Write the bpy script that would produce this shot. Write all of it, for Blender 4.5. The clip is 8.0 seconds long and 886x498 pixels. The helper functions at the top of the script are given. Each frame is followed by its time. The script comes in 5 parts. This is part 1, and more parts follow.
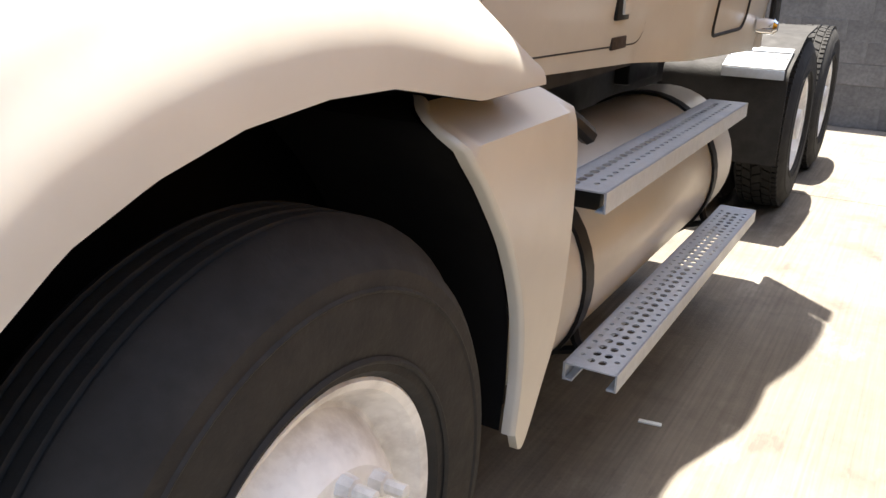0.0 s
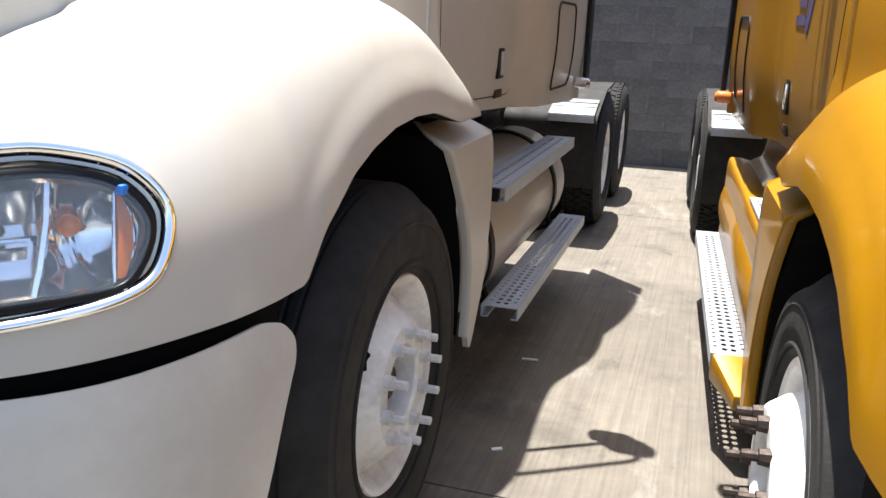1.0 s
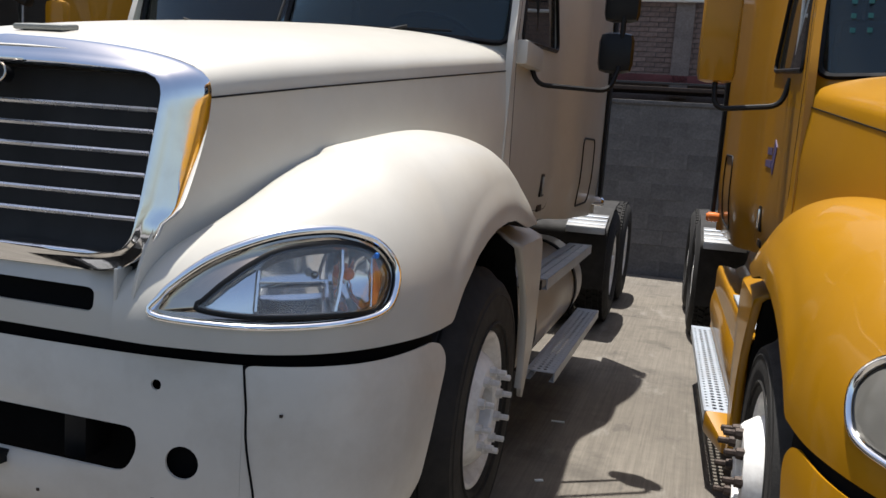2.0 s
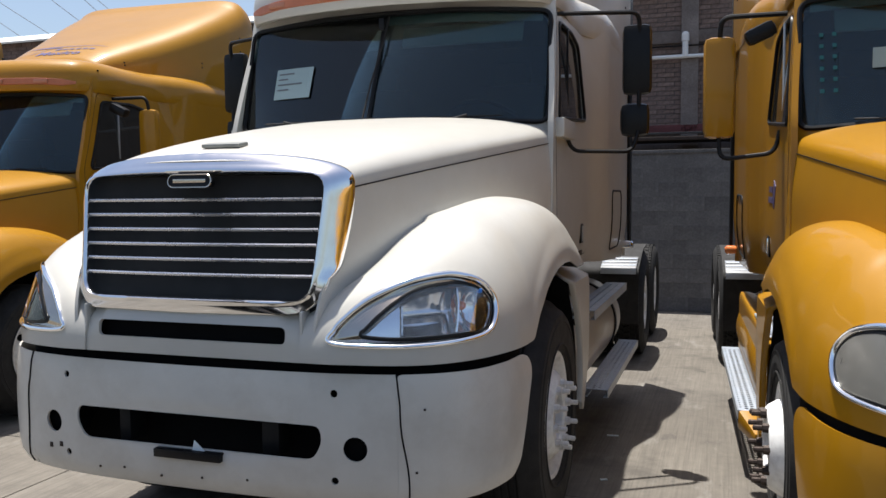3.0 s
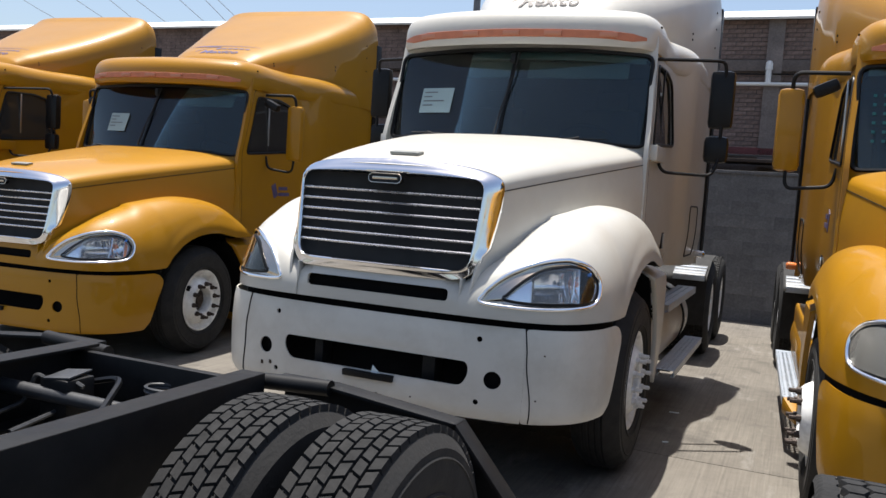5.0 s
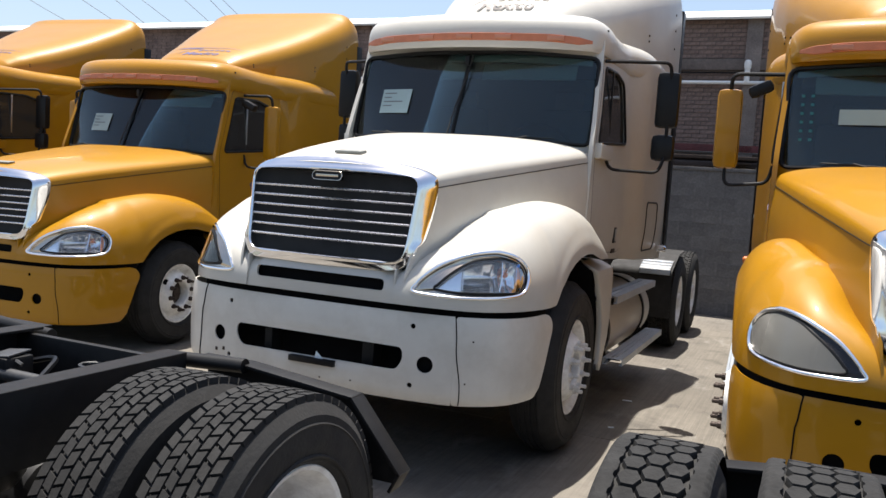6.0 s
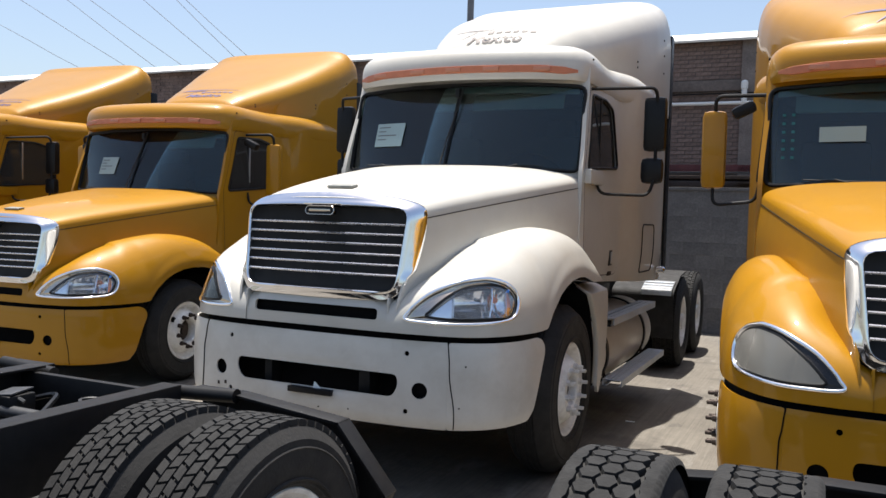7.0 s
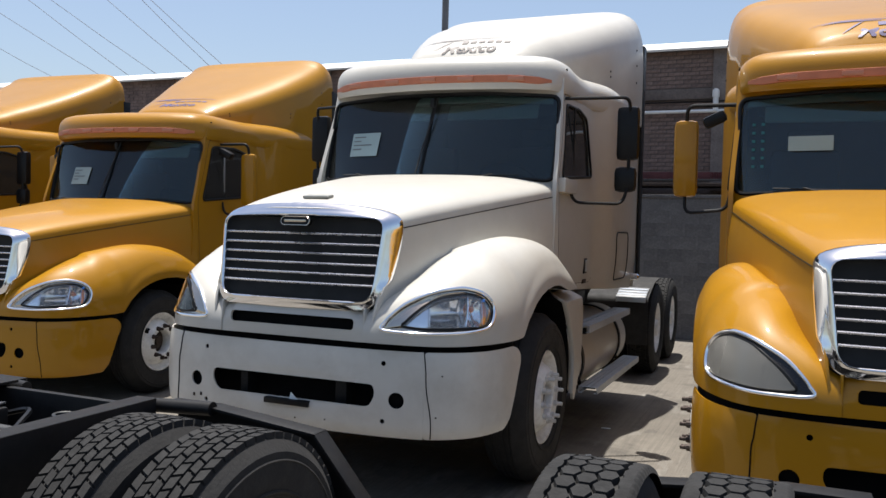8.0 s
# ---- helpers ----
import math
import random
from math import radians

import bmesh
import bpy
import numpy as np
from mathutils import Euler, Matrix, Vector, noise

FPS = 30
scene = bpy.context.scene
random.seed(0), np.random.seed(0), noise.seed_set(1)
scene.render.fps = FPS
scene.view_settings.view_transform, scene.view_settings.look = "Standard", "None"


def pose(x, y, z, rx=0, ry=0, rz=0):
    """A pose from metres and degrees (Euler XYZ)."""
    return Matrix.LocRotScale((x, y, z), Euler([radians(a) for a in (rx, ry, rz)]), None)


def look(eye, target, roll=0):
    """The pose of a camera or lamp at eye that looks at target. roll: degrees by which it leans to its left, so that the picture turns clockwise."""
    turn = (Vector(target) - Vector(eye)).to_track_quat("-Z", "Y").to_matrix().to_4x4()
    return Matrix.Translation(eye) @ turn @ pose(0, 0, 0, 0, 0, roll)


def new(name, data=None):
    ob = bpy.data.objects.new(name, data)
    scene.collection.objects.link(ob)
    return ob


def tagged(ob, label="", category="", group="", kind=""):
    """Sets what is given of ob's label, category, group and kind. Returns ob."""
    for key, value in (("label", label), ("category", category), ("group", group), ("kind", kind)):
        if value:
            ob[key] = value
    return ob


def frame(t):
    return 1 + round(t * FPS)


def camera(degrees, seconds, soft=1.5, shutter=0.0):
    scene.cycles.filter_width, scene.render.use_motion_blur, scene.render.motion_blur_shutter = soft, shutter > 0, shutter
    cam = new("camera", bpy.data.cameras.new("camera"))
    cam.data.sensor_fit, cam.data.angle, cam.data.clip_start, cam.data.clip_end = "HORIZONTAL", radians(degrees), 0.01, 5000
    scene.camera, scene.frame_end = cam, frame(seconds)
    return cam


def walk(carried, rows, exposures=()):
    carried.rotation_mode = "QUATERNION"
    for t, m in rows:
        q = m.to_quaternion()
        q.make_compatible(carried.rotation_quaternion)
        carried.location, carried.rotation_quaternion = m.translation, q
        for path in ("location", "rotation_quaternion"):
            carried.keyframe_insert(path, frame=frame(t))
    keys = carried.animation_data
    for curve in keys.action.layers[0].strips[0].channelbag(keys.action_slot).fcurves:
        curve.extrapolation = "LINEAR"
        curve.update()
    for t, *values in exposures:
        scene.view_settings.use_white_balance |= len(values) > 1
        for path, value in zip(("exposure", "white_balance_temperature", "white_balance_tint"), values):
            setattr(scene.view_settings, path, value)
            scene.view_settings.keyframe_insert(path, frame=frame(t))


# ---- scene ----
cam = camera(56.0, 8.0)
PATH = [
    (0, (1.768, -0.842, 1.429), (0.83, 0.794, 0.765), 1.5),
    (0.5, (1.764, -1.4, 1.469), (1.145, 0.415, 0.903), 0.1),
    (1, (1.822, -1.975, 1.484), (1.259, -0.128, 0.962), 2.2),
    (1.5, (1.797, -2.469, 1.498), (1.475, -0.547, 1.049), -0.4),
    (2, (1.819, -3.007, 1.555), (1.242, -1.111, 1.289), 4.2),
    (2.2, (1.85, -3.175, 1.565), (1.193, -1.31, 1.26), 0.5),
    (3.3, (1.86, -4.113, 1.577), (1.206, -2.224, 1.522), -0.6),
    (3.5, (1.904, -4.257, 1.592), (1.228, -2.375, 1.554), -0.9),
    (4, (1.852, -4.623, 1.579), (1.324, -2.696, 1.501), 1.3),
    (4.5, (1.806, -4.856, 1.584), (1.273, -2.934, 1.45), 3.1),
    (5, (1.945, -5.039, 1.592), (1.165, -3.203, 1.454), 4.0),
    (5.2, (2.005, -5.008, 1.551), (1.286, -3.147, 1.416), 4.7),
    (6.3, (2.488, -5.187, 1.624), (1.654, -3.374, 1.484), 3.2),
    (6.5, (2.506, -5.196, 1.621), (1.663, -3.387, 1.495), 2.5),
    (7, (2.565, -5.203, 1.619), (1.731, -3.386, 1.543), 1.8),
    (7.5, (2.584, -5.21, 1.619), (1.787, -3.376, 1.566), 1.6),
    (8, (2.575, -5.22, 1.634), (1.793, -3.381, 1.577), 1.5),
]
EXPOSURES = [(0.0, 2.45, 7000, 10), (0.5, 2.28, 7000, 10), (1.0, 1.68, 6600, 10), (1.5, 0.98, 6650, 10), (2.0, 0.68, 6550, 10), (3.5, 0.70, 6450, 10), (4.5, 0.61, 6550, 10), (5.0, 0.80, 6500, 10), (6.5, 1.03, 6700, 10), (7.0, 0.93, 6600, 10),
             (7.5, 0.78, 6520, 10), (8.0, 0.69, 6520, 10)]
walk(cam, [(t, look(eye, target, roll)) for t, eye, target, roll in PATH], EXPOSURES)

# ---- world and sun ----
TO_SUN = Vector((-0.138, 0.125, 1.0)).normalized()
world = bpy.data.worlds.new("sky")
scene.world = world
world.use_nodes = True
wn = world.node_tree
sky = wn.nodes.new("ShaderNodeTexSky")
sky.sky_type = "NISHITA"
sky.sun_disc = False
sky.sun_elevation = math.asin(TO_SUN.z)
sky.sun_rotation = math.atan2(TO_SUN.x, TO_SUN.y)
sky.air_density, sky.dust_density, sky.ozone_density = 1.0, 2.4, 1.0
wn.links.new(sky.outputs[0], wn.nodes["Background"].inputs[0])
wn.nodes["Background"].inputs[1].default_value = 0.10
sun_data = bpy.data.lights.new("sun", "SUN")
sun_data.energy, sun_data.angle, sun_data.color = 5.0, radians(0.53), (1.0, 0.965, 0.91)
sun = new("sun", sun_data)
sun.matrix_world = look((0, 0, 30), Vector((0, 0, 30)) - TO_SUN)


# ---- materials ----
def material(name, color, rough=0.5, metal=0.0, vary=0.08, scale=3.0, grain=0.0, grain_scale=120.0,
             bump=0.0, bump_scale=60.0, coat=0.0, coat_rough=0.06, dirt=None, dirt_amount=0.0, dirt_scale=2.0, per_piece=0.0, spec=0.5):
    """A surface with variation at two scales, fine relief, and dirt in patches of its own shape."""
    m = bpy.data.materials.new(name)
    m.use_nodes = True
    nt = m.node_tree
    b = nt.nodes["Principled BSDF"]
    b.inputs["Roughness"].default_value = rough
    b.inputs["Metallic"].default_value = metal
    b.inputs["Specular IOR Level"].default_value = spec
    b.inputs["Coat Weight"].default_value = coat
    b.inputs["Coat Roughness"].default_value = coat_rough
    tc = nt.nodes.new("ShaderNodeTexCoord")

    def noisy(sc, detail=4.0, rough_=0.55):
        n = nt.nodes.new("ShaderNodeTexNoise")
        n.inputs["Scale"].default_value = sc
        n.inputs["Detail"].default_value = detail
        n.inputs["Roughness"].default_value = rough_
        nt.links.new(tc.outputs["Object"], n.inputs["Vector"])
        return n.outputs["Fac"]

    def ramp(fac, lo, hi, a, c):
        r = nt.nodes.new("ShaderNodeMapRange")
        r.inputs[1].default_value, r.inputs[2].default_value = lo, hi
        r.inputs[3].default_value, r.inputs[4].default_value = a, c
        nt.links.new(fac, r.inputs[0])
        return r.outputs[0]

    def times(col, fac):
        x = nt.nodes.new("ShaderNodeMix")
        x.data_type, x.blend_type = "RGBA", "MULTIPLY"
        x.inputs[0].default_value = 1.0
        nt.links.new(col, x.inputs[6])
        nt.links.new(fac, x.inputs[7])
        return x.outputs[2]

    rgb = nt.nodes.new("ShaderNodeRGB")
    rgb.outputs[0].default_value = (*color, 1)
    col = rgb.outputs[0]
    col = times(col, ramp(noisy(scale), 0.3, 0.7, 1 - vary, 1 + vary))
    if grain:
        col = times(col, ramp(noisy(grain_scale, 2.0), 0.3, 0.7, 1 - grain, 1 + grain))
    if per_piece:
        oi = nt.nodes.new("ShaderNodeObjectInfo")
        col = times(col, ramp(oi.outputs["Random"], 0, 1, 1 - per_piece, 1 + per_piece))
    if dirt:
        x = nt.nodes.new("ShaderNodeMix")
        x.data_type = "RGBA"
        nt.links.new(ramp(noisy(dirt_scale, 8.0, 0.65), 0.45, 0.72, 0.0, dirt_amount), x.inputs[0])
        nt.links.new(col, x.inputs[6])
        x.inputs[7].default_value = (*dirt, 1)
        col = x.outputs[2]
    nt.links.new(col, b.inputs["Base Color"])
    spread = 0.25 if coat else 1.0
    nt.links.new(ramp(noisy(scale * 2.7), 0.3, 0.7, max(rough - 0.06 * spread, 0.02), min(rough + 0.09 * spread, 1)), b.inputs["Roughness"])
    if bump:
        bp = nt.nodes.new("ShaderNodeBump")
        bp.inputs["Strength"].default_value = 1.0
        bp.inputs["Distance"].default_value = bump
        nt.links.new(noisy(bump_scale, 3.0), bp.inputs["Height"])
        nt.links.new(bp.outputs[0], b.inputs["Normal"])
    return m


def glass_material(name, tint, rough=0.0, clear=0.9, ior=1.5, haze_color=(0.30, 0.29, 0.26), gloss=(1.0, 1.0, 1.0)):
    """Thin pane: tinted see-through with a gloss that grows towards grazing."""
    m = bpy.data.materials.new(name)
    m.use_nodes = True
    nt = m.node_tree
    nt.nodes.remove(nt.nodes["Principled BSDF"])
    out = nt.nodes["Material Output"]
    tr = nt.nodes.new("ShaderNodeBsdfTransparent")
    tr.inputs[0].default_value = (*tint, 1)
    gl = nt.nodes.new("ShaderNodeBsdfGlossy")
    gl.inputs["Roughness"].default_value = rough
    gl.inputs["Color"].default_value = (*gloss, 1)
    df = nt.nodes.new("ShaderNodeBsdfDiffuse")
    df.inputs[0].default_value = (*haze_color, 1)
    haze = nt.nodes.new("ShaderNodeMixShader")
    haze.inputs[0].default_value = 1 - clear
    nt.links.new(tr.outputs[0], haze.inputs[1])
    nt.links.new(df.outputs[0], haze.inputs[2])
    fr = nt.nodes.new("ShaderNodeFresnel")
    fr.inputs[0].default_value = ior
    mx = nt.nodes.new("ShaderNodeMixShader")
    nt.links.new(fr.outputs[0], mx.inputs[0])
    nt.links.new(haze.outputs[0], mx.inputs[1])
    nt.links.new(gl.outputs[0], mx.inputs[2])
    nt.links.new(mx.outputs[0], out.inputs[0])
    return m


def concrete_material():
    """Broomed yard concrete: fine streaks along y, pale and dark stains, trowel mottling."""
    m = bpy.data.materials.new("concrete_slab")
    m.use_nodes = True
    nt = m.node_tree
    b = nt.nodes["Principled BSDF"]
    geo = nt.nodes.new("ShaderNodeNewGeometry")

    def noisy(scale, detail, rough, stretch=(1, 1, 1)):
        mp = nt.nodes.new("ShaderNodeMapping")
        mp.inputs["Scale"].default_value = stretch
        nt.links.new(geo.outputs["Position"], mp.inputs["Vector"])
        n = nt.nodes.new("ShaderNodeTexNoise")
        n.inputs["Scale"].default_value, n.inputs["Detail"].default_value, n.inputs["Roughness"].default_value = scale, detail, rough
        nt.links.new(mp.outputs[0], n.inputs["Vector"])
        return n.outputs["Fac"]

    def ramp(fac, lo, hi, p, q):
        r = nt.nodes.new("ShaderNodeMapRange")
        for k, v in zip((1, 2, 3, 4), (lo, hi, p, q)):
            r.inputs[k].default_value = v
        nt.links.new(fac, r.inputs[0])
        return r.outputs[0]

    def mix(kind, fac, p, q):
        x = nt.nodes.new("ShaderNodeMix")
        x.data_type, x.blend_type = "RGBA", kind
        for socket, v in ((0, fac), (6, p), (7, q)):
            if isinstance(v, (int, float)):
                x.inputs[socket].default_value = v
            elif isinstance(v, tuple):
                x.inputs[socket].default_value = (*v, 1)
            else:
                nt.links.new(v, x.inputs[socket])
        return x.outputs[2]

    streak = noisy(1.0, 3.0, 0.6, (60, 1.3, 1))
    col = mix("MIX", ramp(noisy(0.7, 6, 0.6), 0.35, 0.7, 0, 1), (0.121, 0.107, 0.089), (0.165, 0.148, 0.123))
    col = mix("MULTIPLY", 1.0, col, ramp(streak, 0.3, 0.7, 0.79, 1.14))
    col = mix("MULTIPLY", 1.0, col, ramp(noisy(9, 6, 0.7), 0.3, 0.7, 0.88, 1.10))
    col = mix("MIX", ramp(noisy(1.6, 8, 0.68), 0.52, 0.66, 0, 0.8), col, (0.072, 0.064, 0.054))
    col = mix("MIX", ramp(noisy(2.1, 8, 0.7, (1.4, 0.5, 1)), 0.57, 0.72, 0, 0.7), col, (0.255, 0.243, 0.220))
    col = mix("MIX", ramp(noisy(5.5, 5, 0.62, (1, 0.35, 1)), 0.64, 0.70, 0, 0.55), col, (0.058, 0.053, 0.047))
    oi = nt.nodes.new("ShaderNodeObjectInfo")
    col = mix("MULTIPLY", 1.0, col, ramp(oi.outputs["Random"], 0, 1, 0.94, 1.05))
    nt.links.new(col, b.inputs["Base Color"])
    b.inputs["Roughness"].default_value = 0.85
    bp = nt.nodes.new("ShaderNodeBump")
    bp.inputs["Distance"].default_value = 0.004
    nt.links.new(streak, bp.inputs["Height"])
    bp2 = nt.nodes.new("ShaderNodeBump")
    bp2.inputs["Distance"].default_value = 0.002
    nt.links.new(noisy(70, 4, 0.6), bp2.inputs["Height"])
    nt.links.new(bp.outputs[0], bp2.inputs["Normal"])
    nt.links.new(bp2.outputs[0], b.inputs["Normal"])
    return m


CREAM = material("cream_paint", (0.485, 0.466, 0.418), 0.40, vary=0.035, scale=2.2, grain=0.012, grain_scale=14, coat=0.28, coat_rough=0.16,
                 dirt=(0.33, 0.285, 0.23), dirt_amount=0.16, dirt_scale=4.0)
YELLOW = material("yellow_paint", (0.338, 0.158, 0.002), 0.45, vary=0.04, scale=1.4, grain=0.012, grain_scale=8, coat=0.42, coat_rough=0.06, spec=0.2,
                  dirt=(0.27, 0.13, 0.03), dirt_amount=0.14, dirt_scale=2.6)
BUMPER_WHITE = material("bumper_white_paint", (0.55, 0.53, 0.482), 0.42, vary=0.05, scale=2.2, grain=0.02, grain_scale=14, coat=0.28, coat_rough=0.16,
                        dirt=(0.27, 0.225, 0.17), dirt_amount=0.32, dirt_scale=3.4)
CHROME = material("chrome", (0.93, 0.94, 0.96), 0.07, 1.0, vary=0.04, scale=8)
# the warm tint paints in a reflection of the ground
DULL_CHROME = material("dull_chrome", (0.52, 0.465, 0.395), 0.16, 1.0, vary=0.08, scale=8)
GRILLE_CHROME = material("grille_chrome", (0.80, 0.81, 0.83), 0.05, 1.0, vary=0.04, scale=8)
BAR_CHROME = material("grille_bar_chrome", (0.66, 0.67, 0.69), 0.25, 0.8, vary=0.05, scale=8)
STEEL = material("brushed_aluminium", (0.62, 0.62, 0.62), 0.38, 1.0, vary=0.10, scale=6, grain=0.1, grain_scale=60,
                 dirt=(0.25, 0.22, 0.18), dirt_amount=0.35, dirt_scale=9)
RUBBER = material("tyre_rubber", (0.0105, 0.010, 0.0096), 0.8, vary=0.25, scale=5, grain=0.15, grain_scale=40, bump=0.0015,
                  bump_scale=80, dirt=(0.024, 0.022, 0.020), dirt_amount=0.45, dirt_scale=6)
TREAD = material("tread_rubber", (0.0062, 0.006, 0.0058), 0.9, vary=0.25, scale=9, grain=0.3, grain_scale=90, bump=0.0012,
                 bump_scale=120, dirt=(0.024, 0.022, 0.020), dirt_amount=0.4, dirt_scale=12)
STEP_STEEL = material("galvanised_step", (0.42, 0.47, 0.54), 0.36, 0.25, vary=0.06, scale=6, grain=0.06, grain_scale=60,
                      dirt=(0.30, 0.28, 0.26), dirt_amount=0.3, dirt_scale=12)
DECK = material("tread_plate", (0.20, 0.205, 0.21), 0.45, 0.2, vary=0.08, scale=6, grain=0.1, grain_scale=60, dirt=(0.16, 0.15, 0.14), dirt_amount=0.4, dirt_scale=12)
GLOSS_BLACK = material("black_fender_plastic", (0.010, 0.010, 0.011), 0.28, vary=0.15, scale=6)
REFLECTOR = material("lamp_reflector", (0.94, 0.95, 0.97), 0.09, 0.92, vary=0.03)
LATCH_GREY = material("dull_latch_plate", (0.20, 0.205, 0.19), 0.5, 0.3, vary=0.15, scale=12)
VISOR_GREY = material("visor_grey", (0.42, 0.45, 0.40), 0.8, vary=0.1)
GROOVE = material("groove_rubber", (0.018, 0.018, 0.018), 0.9, vary=0.2)
WHEEL_WHITE = material("wheel_white", (0.80, 0.795, 0.77), 0.42, vary=0.06, scale=6, grain=0.06, grain_scale=30,
                       dirt=(0.17, 0.13, 0.10), dirt_amount=0.5, dirt_scale=9)
BLACK = material("black_plastic", (0.006, 0.006, 0.0065), 0.38, spec=0.22, vary=0.2, scale=7, grain=0.1, grain_scale=50)
DARK_STEEL = material("black_frame_paint", (0.0045, 0.0045, 0.005), 0.55, spec=0.28, vary=0.25, scale=4, grain=0.2, grain_scale=40,
                      dirt=(0.017, 0.016, 0.015), dirt_amount=0.3, dirt_scale=5)
# near-black that puts deep shade into holes, gaps and recesses
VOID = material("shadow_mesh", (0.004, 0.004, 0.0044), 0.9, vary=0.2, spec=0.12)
INTERIOR = material("cab_lining_grey", (0.020, 0.022, 0.022), 0.8, vary=0.15, scale=5)
RUST = material("rusty_steel", (0.045, 0.032, 0.026), 0.6, 0.5, vary=0.3, scale=20, grain=0.3, grain_scale=90)
AMBER = material("amber_lens", (0.70, 0.20, 0.05), 0.25, vary=0.06, coat=0.6)
MARKER = material("marker_lens", (0.44, 0.17, 0.09), 0.3, vary=0.06, coat=0.5)
RED_STRIP = material("red_orange_strip", (0.46, 0.15, 0.07), 0.45, vary=0.10, scale=14)
PAPER = material("white_paper", (0.70, 0.76, 0.76), 0.8, vary=0.03)
NOTICE = material("pale_blue_notice", (0.28, 0.37, 0.37), 0.6, vary=0.05)
TEAL = material("teal_stickers", (0.02, 0.15, 0.17), 0.6, vary=0.1)
DARK_MORTAR = material("grimy_mortar", (0.112, 0.092, 0.082), 0.95, vary=0.25, scale=2, grain=0.15, grain_scale=30)
BLUE_DECAL = material("blue_decal", (0.075, 0.06, 0.15), 0.5, vary=0.2, scale=14)
GREY_DECAL = material("worn_grey_decal", (0.17, 0.15, 0.14), 0.6, vary=0.3, scale=30)
INK = material("dark_print", (0.12, 0.13, 0.14), 0.8)
BLUE_LENS = material("blue_clip", (0.03, 0.22, 0.75), 0.4)
CONCRETE = concrete_material()
BLOCK = material("grey_block", (0.132, 0.126, 0.121), 0.92, vary=0.24, scale=4, grain=0.15, grain_scale=35, bump=0.003,
                 bump_scale=60, per_piece=0.13)
MORTAR = material("mortar", (0.140, 0.133, 0.128), 0.95, vary=0.15, scale=3, grain=0.15, grain_scale=50)
BRICK = material("red_brick", (0.172, 0.122, 0.104), 0.9, vary=0.3, scale=4, grain=0.2, grain_scale=30, bump=0.003,
                 bump_scale=50, per_piece=0.16)
DARK_RED = material("dark_red_band", (0.10, 0.028, 0.028), 0.8, vary=0.25, scale=3, grain=0.1, grain_scale=20)
GREY_METAL = material("scuffed_grey_metal", (0.026, 0.027, 0.029), 0.5, vary=0.3, scale=12, grain=0.2, grain_scale=60)
COLUMN = material("weathered_column", (0.172, 0.145, 0.130), 0.95, vary=0.25, scale=3, grain=0.15, grain_scale=40)
COPING = material("pale_roof_edge", (0.74, 0.75, 0.74), 0.7, vary=0.08, scale=1.5)
PIPE = material("white_pipe", (0.72, 0.72, 0.70), 0.5, vary=0.06)
POLE = material("grey_pole", (0.16, 0.16, 0.165), 0.7, vary=0.15)
CABLE = material("cable_grey", (0.20, 0.21, 0.23), 0.6)
GLASS = glass_material("windscreen_glass", (0.58, 0.68, 0.68), clear=0.975, ior=1.5, gloss=(0.78, 0.87, 0.90))
SIDE_GLASS = glass_material("side_glass", (0.06, 0.065, 0.07), ior=1.35)
LENS = glass_material("clear_lens", (0.97, 0.98, 0.99), 0.02, clear=0.97)
HAZY_LENS = glass_material("hazy_lens", (0.75, 0.74, 0.70), 0.22, clear=0.32, haze_color=(0.165, 0.158, 0.14))


# ---- mesh helpers ----
def lerp(a, c, f):
    return a + (c - a) * f


def smooth(f):
    f = min(max(f, 0.0), 1.0)
    return f * f * (3 - 2 * f)


def curve_at(knots, k):
    """Catmull-Rom through evenly numbered knots (floats or tuples)."""
    n = len(knots) - 1
    k = min(max(k, 0.0), float(n))
    i = min(int(k), n - 1)
    f = k - i
    p0, p1, p2, p3 = (np.array(knots[min(max(j, 0), n)], float) for j in (i - 1, i, i + 1, i + 2))
    return 0.5 * (2 * p1 + (p2 - p0) * f + (2 * p0 - 5 * p1 + 4 * p2 - p3) * f * f + (3 * p1 - p0 - 3 * p2 + p3) * f ** 3)


def table_at(rows, y):
    """Linear look-up in rows of (y, value)."""
    return float(np.interp(y, [r[0] for r in rows], [r[1] for r in rows]))


def part(name, bm, mat, parent, label="", angle=38, at=None, turn=None):
    me = bpy.data.meshes.new(name)
    bm.to_mesh(me)
    bm.free()
    me.polygons.foreach_set("use_smooth", [True] * len(me.polygons))
    me.set_sharp_from_angle(angle=radians(angle))
    me.materials.append(mat)
    ob = new(name, me)
    if parent is not None:
        ob.parent = parent
    if at is not None:
        ob.location = at
    if turn is not None:
        ob.rotation_euler = turn
    if label:
        tagged(ob, label=label)
    return ob


def again(ob, parent, at=None, turn=None, name=None):
    """The same mesh once more, as an object of its own."""
    o = new(name or ob.name.split(".")[0], ob.data)
    if parent is not None:
        o.parent = parent
    if at is not None:
        o.location = at
    if turn is not None:
        o.rotation_euler = turn
    if "label" in ob:
        tagged(o, label=ob["label"])
    return o


def flipped(bm):
    c = bm.copy()
    for v in c.verts:
        v.co.x = -v.co.x
    bmesh.ops.reverse_faces(c, faces=c.faces)
    return c


def pair(name, bm, mat, parent, label="", angle=38):
    c = flipped(bm)
    return part(name, bm, mat, parent, label, angle), part(name, c, mat, parent, label, angle)


